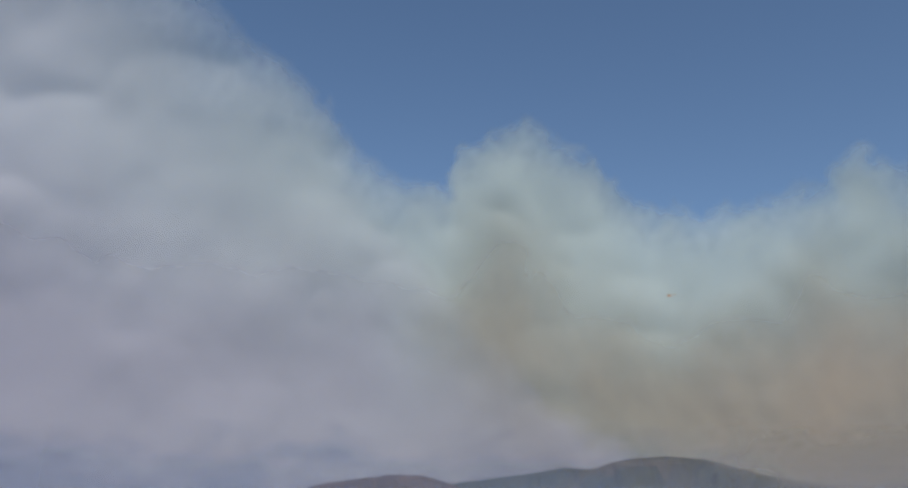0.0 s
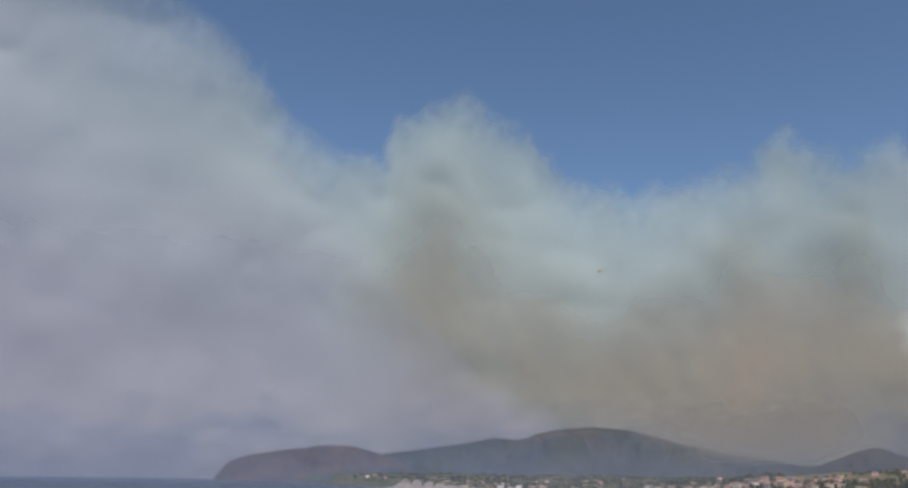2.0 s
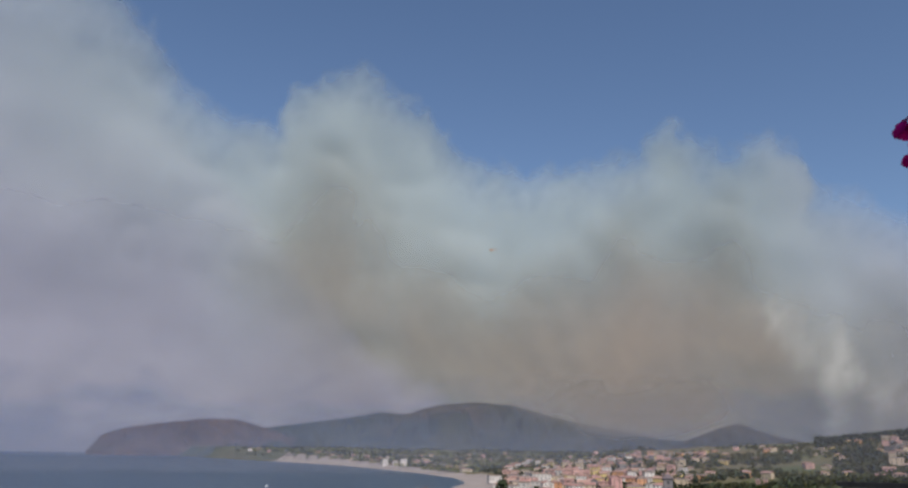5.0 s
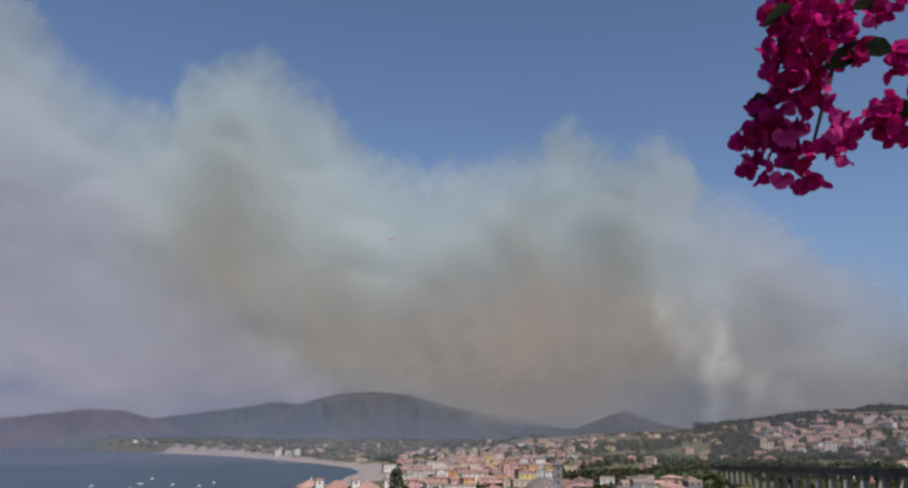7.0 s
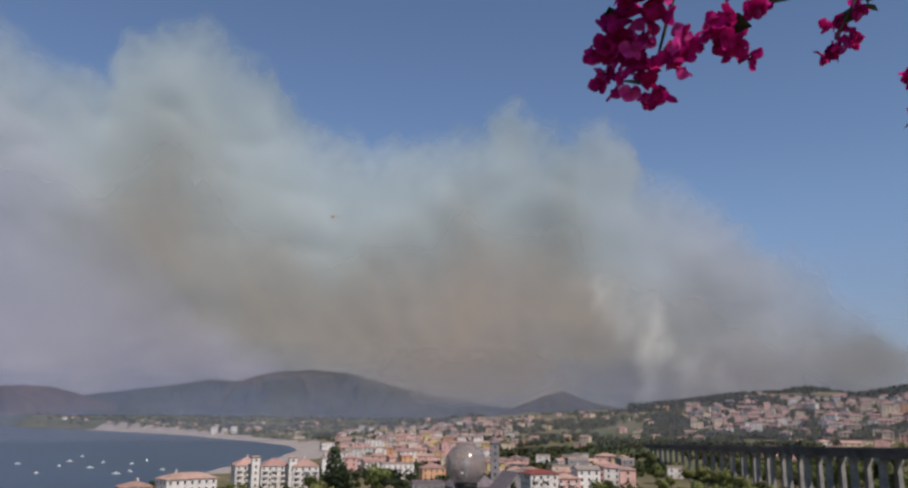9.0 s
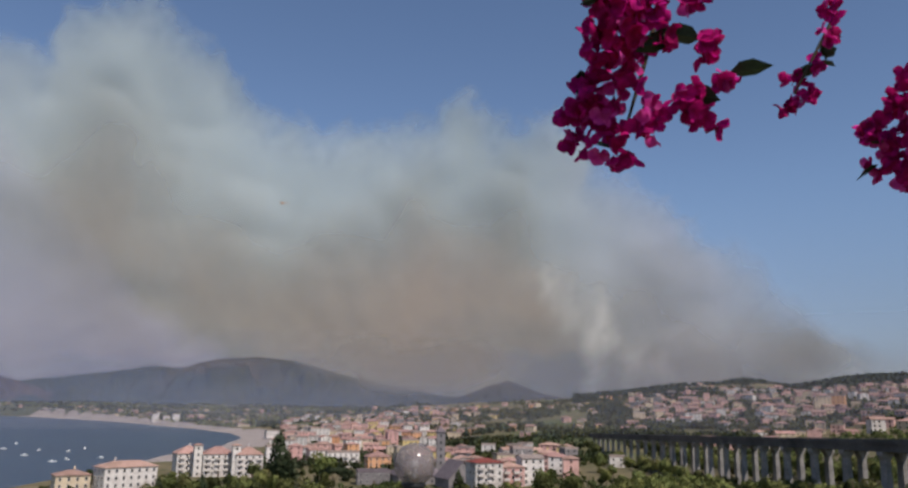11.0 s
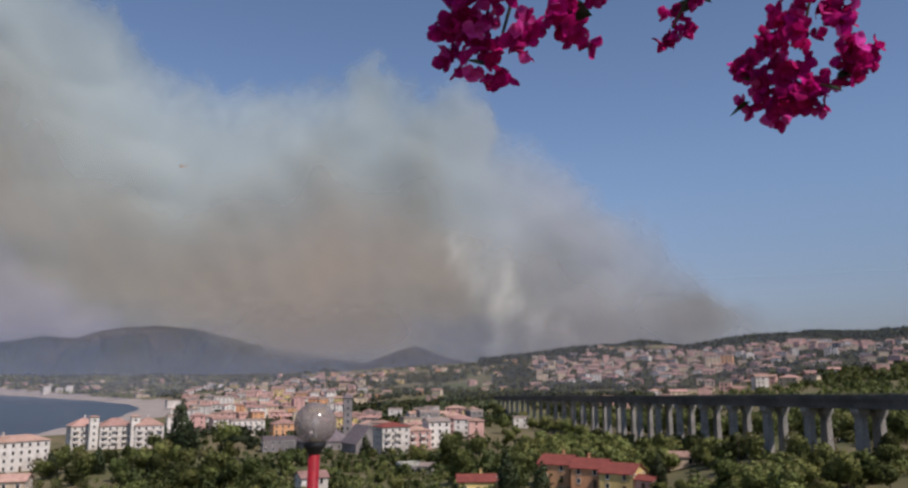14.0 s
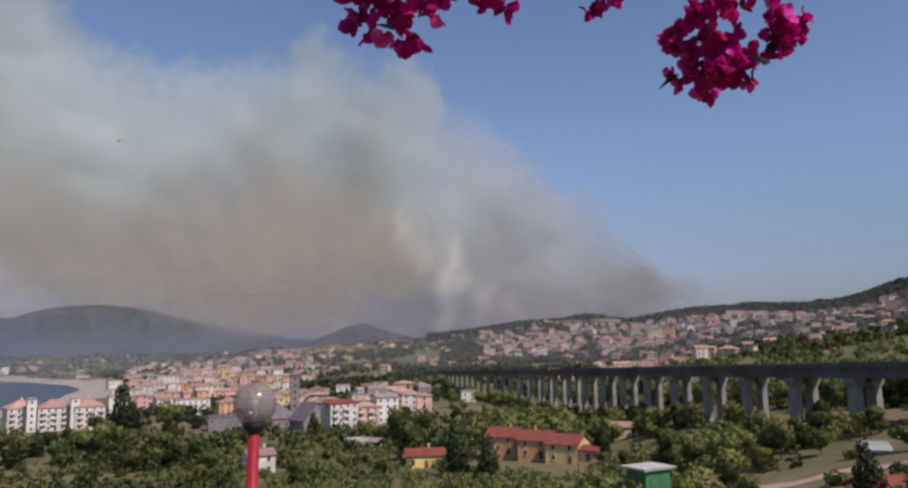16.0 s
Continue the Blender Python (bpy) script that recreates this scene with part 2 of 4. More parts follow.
def wavy(u, v, seed, octaves=4):
    """Smooth value noise about zero on arrays, for land and smoke."""
    total, amp = np.zeros(np.broadcast(u, v).shape), 1.0
    for o in range(octaves):
        r = np.random.RandomState(seed + o).rand(64, 64)
        a, b = np.asarray(u) * 2.0 ** o + 7.3 * o, np.asarray(v) * 2.0 ** o + 3.1 * o
        i, j = np.floor(a).astype(int), np.floor(b).astype(int)
        s, t = ease(a - i), ease(b - j)
        p = lambda di, dj: r[(i + di) % 64, (j + dj) % 64]
        total = total + amp * ((p(0, 0) * (1 - s) + p(1, 0) * s) * (1 - t) + (p(0, 1) * (1 - s) + p(1, 1) * s) * t - 0.5)
        amp *= 0.5
    return total


# ---- the land ----
SHORE = [(-400, -420), (0, -300), (250, -210), (456, -114), (597, -78), (760, -50), (856, -12), (982, -2), (1118, 16), (1290, 0),
         (1498, -65), (1791, -182), (2020, -284), (2350, -487), (2652, -726), (3300, -1150), (4900, -1950)]
RIDGE_EL = [(3, -1.0), (5, -0.75), (8, -0.5), (11, -0.1), (14, 0.05), (20, 0.5), (24, 0.85), (28.7, 1.4), (32, 1.7), (35.4, 2.0), (38.7, 1.85),
            (43, 2.4), (46.5, 2.55), (50.4, 2.35), (52.2, 2.7), (54, 3.1), (56.2, 3.7), (65, 5.5), (100, 6.0), (140, 3.0)]
RIDGE_D = [(3, 1900), (14, 1800), (25, 1800), (35, 2000), (45, 2050), (56, 1800), (65, 1400), (180, 800)]
FOOT_D = [(0, 1100), (10, 800), (20, 620), (28, 640), (36, 600), (45, 460), (60, 320), (180, 200)]
FLOOR = [(-180, 30), (-90, 12), (-30, 5), (0, 6), (14, 8), (25, 10), (35, 12), (43, 22), (52, 27), (60, 31), (90, 35), (180, 30)]


def ground_z(x, y):
    x, y = np.asarray(x, float), np.asarray(y, float)
    az, d = np.degrees(np.arctan2(x, y)), np.hypot(x, y)
    floor = interp(az, FLOOR)
    near_end = interp(az, [(-30, 170), (20, 190), (36, 180), (50, 95), (90, 90)])
    s = np.clip((d - 7) / (near_end - 7), 0, 1)
    z = floor + (42.3 - floor) * (1 - s) ** interp(az, [(20, 1.7), (36, 1.1), (60, 1.2)])
    low = np.minimum(floor, interp(az, [(-20, 3.0), (10, 4.5), (20, 8.0), (28, 13.0), (36, 14.0), (46, 27.0), (60, 31.0)]))
    z = z + (low - floor) * ease((d - 220) / 240)
    foot, ridge = interp(az, FOOT_D), interp(az, RIDGE_D)
    top = 45 + ridge * np.tan(np.radians(interp(az, RIDGE_EL)))
    s = np.clip((d - foot) / (ridge - foot), 0, 1)
    z = z + (top - z) * s ** 1.15 * ease((az - 1) / 5)
    z = np.where(d > ridge, z - ease((d - ridge) / 900) * 60 * ease((az - 1) / 6), z)
    z = np.maximum(z, 3.0 + 36 * ease((d - 1500) / 1900))
    z = z + wavy(x / 90, y / 90, 5, 3) * (1.2 + 7 * ease((d - 500) / 900)) * ease((d - 20) / 80)
    z = z + 1.0 * (1 - ease((d - 3.4) / 1.2))  # the terrace, a step above the slope
    inland = x - interp(y, SHORE)
    return np.where(inland < 0, np.maximum(inland * 0.05, -6) - 0.05, np.minimum(z, 0.05 + inland * 0.032 + ease((inland - 40) / 260) * 500))


def on_ground(az, d):
    p = bearing(az, 0, d)
    return p.x, p.y, float(ground_z(p.x, p.y))


azs = np.concatenate([np.arange(-180, -48, 3.0), np.arange(-48, 70, 0.4), np.arange(70, 180, 3.0)])
rings = np.concatenate([[0.01, 2, 3.4, 3.7, 4.0, 4.3, 4.6, 5.5], np.geomspace(7, 4900, 210)])
AA, DD = np.meshgrid(np.radians(azs), rings)
GX, GY = DD * np.sin(AA), DD * np.cos(AA)
GZ = ground_z(GX, GY)
na, nr = len(azs), len(rings)
gv = np.stack([GX, GY, GZ], -1).reshape(-1, 3)
gf = [(k * na + i, k * na + (i + 1) % na, (k + 1) * na + (i + 1) % na, (k + 1) * na + i) for k in range(nr - 1) for i in range(na)]
cz = GZ[:-1, :]
cin = (GX - interp(GY, SHORE))[:-1, :]
cd = DD[:-1, :]
kind = np.where((cin < np.where(GY[:-1, :] > 1150, 46, 80)) & (cz < 2.6) & (GY[:-1, :] > 640) & (GY[:-1, :] < 2450), 1, np.where(cd > 2300, 2, 0)).reshape(-1)
ground = thing("ground", Matrix(), "rolling land of dry grass, scrub and a sandy beach", "ground", me=mesh_of("ground", gv, gf, [GRASS, SAND, SCRUB], kind, True), kind="structure")

sv, sf = [(0, 0, 0)], []
for r_ in (60, 300, 900, 2000, 3400, 4900):
    sv += [tuple(bearing(a, 0, r_)) for a in range(0, 360, 3)]
sf += [(0, 1 + (i + 1) % 120, 1 + i) for i in range(120)]
sf += [(1 + k * 120 + i, 1 + k * 120 + (i + 1) % 120, 121 + k * 120 + (i + 1) % 120, 121 + k * 120 + i) for k in range(5) for i in range(120)]
thing("water", pose(0, 0, 0), "calm blue-grey sea in the bay with faint ripples", "sea", me=mesh_of("water", sv, sf, sea_mat, smooth=True), kind="structure")


def range_of_hills(name, profile, near, crest, seed, rough, label, mat=WOODS):
    """A long hill: rises from its foot at near to a crest, whose height over the bearing is profile, and falls behind."""
    a0, a1 = profile[0][0], profile[-1][0]
    a = np.arange(a0, a1 + 0.01, 0.12)
    s = np.linspace(0, 1.35, 40)
    A, S = np.meshgrid(a, s)
    tops = 45 + crest * np.tan(np.radians(interp(a, profile)))
    tops = tops + wavy(a * 0.9, a * 0 + 0.5, seed, 3) * rough * np.minimum(1, (tops + 20) / 120)
    up = np.where(S < 1, ease(S) ** 0.8, 1 - (S - 1) * 1.2)
    gully = (np.abs(wavy(A * 0.42 + S * 0.5, S * 2.4, seed + 9, 4)) * 1.3 - 0.3) * np.sin(np.clip(S, 0, 1) * math.pi)
    D = near + (crest - near) * S
    Z = -4 + (tops + 4) * np.clip(up + gully * up, 0, np.where(S < 1, 0.97 * (D / crest) ** 2, 1.0))
    R = np.radians(A)
    v = np.stack([D * np.sin(R), D * np.cos(R), Z], -1).reshape(-1, 3)
    n = len(a)
    f = [(k * n + i, k * n + i + 1, (k + 1) * n + i + 1, (k + 1) * n + i) for k in range(len(s) - 1) for i in range(n - 1)]
    return thing(name, Matrix(), label, "mountain", me=mesh_of(name, v, f, mat, smooth=True), kind="structure")


range_of_hills("headland", [(-24.5, -0.55), (-23.7, 0.55), (-22.5, 0.95), (-20, 1.4), (-17.6, 1.75), (-15.3, 1.7), (-13.6, 1.3), (-11, 0.6), (-8, -0.2)],
               3500, 3900, 21, 10, "steep bare headland falling into the sea, hazy", HEADLAND)
range_of_hills("mountain", [(-16, 0.2), (-13.6, 1.15), (-11.2, 1.5), (-8, 1.95), (-5.3, 2.42), (-3.4, 2.32), (-2.3, 2.75), (-1.0, 3.06), (1.5, 3.25), (4, 3.05), (6.4, 2.45), (8.3, 1.95),
                            (11.3, 1.4), (14, 0.9), (17, 0.6), (30, 0.3)], 3300, 4200, 33, 3, "long wooded mountain ridge half veiled in smoke")
range_of_hills("wooded_knoll", [(14.5, 0.3), (16.5, 0.95), (18.2, 1.6), (19.4, 1.95), (20.5, 1.55), (21.8, 1.1), (25, 0.5)], 3250, 3550, 47, 6, "dark wooded knoll under the smoke")


# ---- the smoke of the fire, and the tinted sheets that stand in for haze ----
TOP = [(-75, 44), (-50, 41), (-40, 36.5), (-35, 33.2), (-29.5, 31), (-24, 27.6), (-21.4, 24), (-18, 22.6), (-14.2, 21.9), (-13.1, 24.6), (-11.4, 25.4), (-8, 26.4),
       (-5.4, 24.8), (-3, 24.5), (-1, 21.6), (1, 20), (2.8, 20.3), (5.4, 19), (11, 19.7), (13.9, 20.7), (16.2, 22.6), (18.6, 20.2), (22.6, 21.1), (24.9, 20),
       (25.6, 16.9), (28.4, 16.1), (31.3, 14), (34, 11.6), (36.6, 9.8), (40.2, 5.4), (44, 3.0), (50, 1.5), (60, 0.5)]
# bearing, height, reach sideways, reach upwards, thickness, redness: the brown smoke that rolls before the pale bank
BROWN = [(-11, 13.5, 4.5, 5.0, 0.50, 0.3), (-9.5, 17.5, 3.0, 3.5, 0.30, 0.3), (-6, 9.5, 5.5, 3.6, 0.55, 0.3), (0, 6.5, 6.0, 3.2, 0.62, 0.2), (5, 5.0, 7.0, 3.4, 0.55, 0.3),
         (12, 8.0, 6.0, 4.0, 0.55, 0.9), (12.5, 13.0, 2.6, 3.4, 0.30, 0.2), (19.6, 14.8, 1.7, 4.2, 0.42, 0.1), (17.5, 9.5, 4.0, 3.8, 0.42, 0.7), (16, 3.6, 8.0, 2.4, 0.55, 0.9),
         (29.0, 7.6, 1.9, 4.2, 0.45, 0.2), (32.2, 8.6, 2.2, 3.0, 0.28, 0.0), (35, 4.2, 3.0, 2.6, 0.38, 0.3), (39.8, 3.6, 3.2, 1.9, 0.78, 0.3), (30.5, 3.0, 3.0, 1.6, 0.42, 0.9)]
# fresh white smoke over the fires: bearing, height, reach sideways, reach upwards, thickness
FRESH = [(26.0, 5.6, 0.75, 2.4, 0.9), (25.4, 3.2, 0.8, 1.8, 0.55), (22.5, 8.4, 0.7, 1.3, 0.6), (24.2, 6.8, 1.1, 1.7, 0.5), (28.4, 3.2, 0.7, 1.5, 0.5), (30.6, 2.8, 0.9, 1.1, 0.4)]


def smoke_sheet(name, a0, a1, step, e0, e1, radius, density, relief, share, label, bare=0.0008):
    """A curved sheet, for smoke with rolling relief and for painted haze; bare where its density is nothing."""
    a, e = np.arange(a0, a1 + 0.01, step), np.arange(e0, e1 + 0.01, step)
    A, E = np.meshgrid(a, e)
    d, tint = density(A, E)
    R = radius + relief(A, E)
    ra, re = np.radians(A), np.radians(E)
    v = np.stack([R * np.sin(ra) * np.cos(re), R * np.cos(ra) * np.cos(re), 45 + R * np.sin(re)], -1).reshape(-1, 3)
    n = len(a)
    q = np.maximum.reduce([d[:-1, :-1], d[1:, :-1], d[:-1, 1:], d[1:, 1:]]).reshape(-1)
    idx = [(k * n + i, k * n + i + 1, (k + 1) * n + i + 1, (k + 1) * n + i) for k in range(len(e) - 1) for i in range(n - 1)]
    me = mesh_of(name, v, [f for f, keep in zip(idx, q) if keep > bare], smoke_material(name, share), smooth=True)
    at = me.attributes.new("smoke_amount", "FLOAT", "POINT")
    at.data.foreach_set("value", d.reshape(-1).astype(np.float32))
    col = me.color_attributes.new("tint", "FLOAT_COLOR", "POINT")
    col.data.foreach_set("color", np.concatenate([tint, np.ones((*d.shape, 1))], -1).reshape(-1).astype(np.float32))
    return thing(name, Matrix(), label, "smoke", me=me, kind="structure")


def billows(A, E, size, seed):
    """Rounded rolls: the noise is folded, so that it bulges and meets in creases."""
    n = wavy(A / size + 40, E / size + 40, seed, 2)
    return np.sqrt(n * n + 0.01) * 2


def curl(A, E, size, reach, seed):
    """Bearings and heights carried about by eddies of the given size, so that edges turn ragged and rolled."""
    return (A + wavy(A / size + 17, E / size + 29, seed, 4) * reach * 2, E + wavy(A / size + 51, E / size + 13, seed + 5, 4) * reach * 2)


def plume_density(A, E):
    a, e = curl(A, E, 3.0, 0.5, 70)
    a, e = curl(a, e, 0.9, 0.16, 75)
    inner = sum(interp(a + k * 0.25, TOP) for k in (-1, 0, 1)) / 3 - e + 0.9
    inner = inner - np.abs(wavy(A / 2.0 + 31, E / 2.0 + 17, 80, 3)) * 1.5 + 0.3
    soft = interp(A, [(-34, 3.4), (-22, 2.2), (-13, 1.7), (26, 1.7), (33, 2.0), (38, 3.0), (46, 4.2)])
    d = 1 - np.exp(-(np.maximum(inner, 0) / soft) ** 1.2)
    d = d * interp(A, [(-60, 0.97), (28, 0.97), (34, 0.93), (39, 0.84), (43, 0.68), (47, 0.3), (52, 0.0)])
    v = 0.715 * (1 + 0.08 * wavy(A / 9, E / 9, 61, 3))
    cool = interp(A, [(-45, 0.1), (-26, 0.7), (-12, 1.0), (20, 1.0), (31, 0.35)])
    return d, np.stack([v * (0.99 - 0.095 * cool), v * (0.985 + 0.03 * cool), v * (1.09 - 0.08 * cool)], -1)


def rolling_density(A, E):
    """Brown smoke, the lilac murk that also paints shade low over the sea and the fresh white columns, one bank before
    the pale one.
    """
    a, e = curl(A, E, 6.0, 0.9, 62)
    a, e = curl(a, e, 2.0, 0.32, 66)
    depth = sum(interp(a + k, TOP) for k in range(-3, 4)) / 7 - e
    # one broad brown body under the pale tops, and thicker rolls in it
    body = 0.52 * ease((depth - 2.5) / 12) * ease((a + 19) / 12) * ease((47 - a) / 8)
    clear, red = 1 - body, body * 0.35
    for az, el, w, h, k, r in BROWN:
        g = 0.98 * k * np.exp(-(((a - az) / (w * 1.1)) ** 2 + ((e - el) / (h * 1.1)) ** 2))
        clear, red = clear * (1 - g), red + g * r
    brown = (1 - clear) * (0.96 + 0.30 * wavy(A / 2.6 + E / 9, E / 4.0, 64, 3))
    brown = np.clip(brown, 0, 0.93) * ease((depth + interp(A, [(30, 0), (38, 1.2)])) / interp(A, [(30, 4), (38, 2.4)]))
    # Lilac tint also darkens the lower left, standing in for the plume's own shade.
    left = ease((-9 - a) / 12)
    murk = 0.72 * ease((3.4 + (-2.1 - a) * 0.95 - e) / 2.4 + 0.5) * (ease((12 - e) / 8) * (1 - left) + ease((26 - e) / 18) * left)
    white = np.ones(A.shape)
    b, c = curl(A, E, 1.6, 0.5, 68)
    for az, el, w, h, k in FRESH:
        white = white * (1 - k * np.exp(-(((b - az) / w) ** 2 + ((c - el) / h) ** 2)))
    white = (1 - white) * np.clip(0.85 + 0.8 * wavy(A / 1.0, E / 2.6, 69, 3), 0, 1.1)
    ember = np.exp(-(((b - 21.0) / 3.2) ** 2 + ((c - 7.5) / 2.4) ** 2)) + 0.8 * np.exp(-(((b - 12.5) / 3.5) ** 2 + ((c - 7.5) / 3.0) ** 2))
    r = np.clip(red, 0, 1)[..., None]
    soot = np.array([0.385, 0.378, 0.335]) * (1 - r) + np.array([0.46, 0.385, 0.335]) * r
    col, d = soot * brown[..., None], brown
    for amount, tint in ((murk, (0.435, 0.420, 0.500)), (0.50 * ember, (0.60, 0.49, 0.40)), (np.clip(white * 0.9, 0, 0.75), (0.76, 0.74, 0.68))):
        col = col * (1 - amount[..., None]) + np.array(tint) * amount[..., None]
        d = d * (1 - amount) + amount
    return d, col / np.maximum(d, 1e-4)[..., None]


def plume_relief(A, E):
    return -(wavy(A / 11 + 40, E / 9 + 40, 81, 2) * 45 + billows(A, E, 4.5, 82) * 13) + 9.5 * E


# A lilac sheet paints haze low over the sky's edge.
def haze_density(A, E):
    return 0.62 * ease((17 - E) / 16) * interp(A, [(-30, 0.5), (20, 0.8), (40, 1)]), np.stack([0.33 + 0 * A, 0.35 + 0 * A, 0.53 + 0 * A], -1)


smoke_sheet("horizon_haze", -80, 84, 0.8, -0.4, 18, 4800, haze_density, lambda A, E: 9.5 * E, 0.4, "lilac sheet painting haze along the horizon")
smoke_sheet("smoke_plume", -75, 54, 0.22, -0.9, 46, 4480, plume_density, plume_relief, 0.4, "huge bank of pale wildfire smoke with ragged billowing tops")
smoke_sheet("brown_smoke", -75, 54, 0.25, -0.9, 46, 4390, rolling_density, plume_relief, 0.4, "brown and lilac smoke rolling before the bank, the lilac darkened as shade, white over the fires", -1)


# The blue part imitates distance haze on the hills; the brown part is smoke.
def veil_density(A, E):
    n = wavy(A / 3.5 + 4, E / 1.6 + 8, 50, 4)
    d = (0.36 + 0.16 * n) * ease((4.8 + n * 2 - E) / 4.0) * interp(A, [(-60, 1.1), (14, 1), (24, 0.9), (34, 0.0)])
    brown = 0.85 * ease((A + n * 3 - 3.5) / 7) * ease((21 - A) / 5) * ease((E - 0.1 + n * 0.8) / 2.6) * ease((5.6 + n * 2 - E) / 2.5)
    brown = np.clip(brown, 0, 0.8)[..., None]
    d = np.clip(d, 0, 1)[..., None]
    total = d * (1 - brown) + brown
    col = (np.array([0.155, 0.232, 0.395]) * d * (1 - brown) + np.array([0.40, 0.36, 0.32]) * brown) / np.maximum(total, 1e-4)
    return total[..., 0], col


smoke_sheet("smoke_haze", -70, 34, 0.4, -1.2, 8, 3150, veil_density, lambda A, E: 0 * A, 0.4, "thin bluish sheet imitating distance haze before the hills, with brown smoke", -1)


# Tinted sheet added as distance haze across the bay.
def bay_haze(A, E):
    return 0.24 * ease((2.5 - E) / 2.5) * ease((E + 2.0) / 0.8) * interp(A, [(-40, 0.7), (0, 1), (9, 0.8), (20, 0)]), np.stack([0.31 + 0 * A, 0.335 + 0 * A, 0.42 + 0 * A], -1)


smoke_sheet("bay_haze", -40, 20, 0.8, -2.2, 3, 1450, bay_haze, lambda A, E: 0 * A, 0.4, "pale blue sheet painting haze over the far side of the bay")


# Grey-lilac film that imitates air haze and flattens the hillside's contrast.
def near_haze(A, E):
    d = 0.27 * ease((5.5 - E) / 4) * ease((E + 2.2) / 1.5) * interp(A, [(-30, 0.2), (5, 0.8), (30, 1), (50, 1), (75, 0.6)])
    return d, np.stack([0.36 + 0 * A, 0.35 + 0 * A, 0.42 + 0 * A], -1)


smoke_sheet("summer_haze", -40, 75, 0.8, -2.4, 6, 770, near_haze, lambda A, E: 0 * A, 0.4, "faint grey-lilac sheet painting haze before the hillside")


# ---- the motorway viaduct ----
V0, VDIR = Vector((149.0, 102.0, 0)), Vector((0.2796, 0.9601, 0))
VSIDE = Vector((0.9601, -0.2796, 0))


def deck_z(s):
    return 40.9 - 0.0288 * s


def viaduct():
    length0, length1 = -72.0, 618.0
    root = thing("viaduct", Matrix.Translation(V0), "long concrete motorway viaduct on paired piers, dark in shade", "viaduct")
    turn = VDIR.to_track_quat("Y", "Z").to_matrix().to_4x4()
    stations = np.arange(length0, length1 + 1, 22.6)

    def strip(x0, x1, z0, z1):
        v, f = [], []
        for s in stations:
            z = deck_z(s)
            v += [(x0, s, z + z0), (x1, s, z + z0), (x1, s, z + z1), (x0, s, z + z1)]
        for k in range(len(stations) - 1):
            a, b = 4 * k, 4 * k + 4
            f += [(a + i, a + (i + 1) % 4, b + (i + 1) % 4, b + i) for i in range(4)]
        f += [(3, 2, 1, 0), tuple(len(v) - 4 + i for i in range(4))]
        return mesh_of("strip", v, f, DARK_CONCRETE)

    for x0 in (0.0,):
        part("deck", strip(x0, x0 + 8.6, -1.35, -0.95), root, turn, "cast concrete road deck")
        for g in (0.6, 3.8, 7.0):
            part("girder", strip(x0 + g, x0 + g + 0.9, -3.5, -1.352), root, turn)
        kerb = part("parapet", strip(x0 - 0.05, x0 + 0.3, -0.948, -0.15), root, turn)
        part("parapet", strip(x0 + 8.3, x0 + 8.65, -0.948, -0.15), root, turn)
        rail = strip(x0 + 0.05, x0 + 0.15, -0.02, 0.12)
        rail.materials[0] = STEEL
        part("guard_rail", rail, kerb, None, "grey steel guard rail")
        road = strip(x0 + 0.32, x0 + 8.28, -0.946, -0.9)
        road.materials[0] = ASPHALT
        part("roadway", road, root, turn, "dark asphalt roadway")
    for s in stations[1:-1]:
        for w in (2.0, 6.6):
            p = V0 + VDIR * s + VSIDE * w
            top = deck_z(s) - 3.5
            foot = float(ground_z(p.x, p.y)) - 0.6
            if top - foot < 1.2:
                continue
            h = top - foot
            # the shaft tapers a little and spreads into a cap
            v, f = [], []
            for z, a, b in ((0, 0.8, 1.75), (h - 2.2, 0.7, 1.55), (h - 1.0, 1.5, 1.65), (h, 1.5, 1.65)):
                v += [(-a, -b, z), (a, -b, z), (a, b, z), (-a, b, z)]
            for k in range(3):
                f += [(4 * k + i, 4 * k + (i + 1) % 4, 4 * k + 4 + (i + 1) % 4, 4 * k + 4 + i) for i in range(4)]
            f += [(3, 2, 1, 0), (12, 13, 14, 15)]
            q = p - V0
            part("pier", mesh_of("pier", v, f, CONCRETE), root, Matrix.Translation((q.x, q.y, foot)) @ turn)
    return root


viaduct()

# ---- houses ----
v1, f1 = box(1.0, 0.10, 1.5, 0, 0.02, 0)
v2, f2 = joined(box(0.12, 0.2, 1.7, -0.56, 0, -0.1), box(0.12, 0.2, 1.7, 0.56, 0, -0.1), box(1.24, 0.2, 0.12, 0, 0, 1.5), box(1.3, 0.3, 0.1, 0, -0.03, -0.12))
FRAME_MESH = mesh_of("window_frame", v2, f2, WHITE)
PANE_MESH = mesh_of("pane", v1, f1, GLASS)
v3, f3 = joined(box(1.1, 0.12, 2.1, 0, 0.02, 0))
DOOR_MESH = mesh_of("door", v3, f3, BARK)


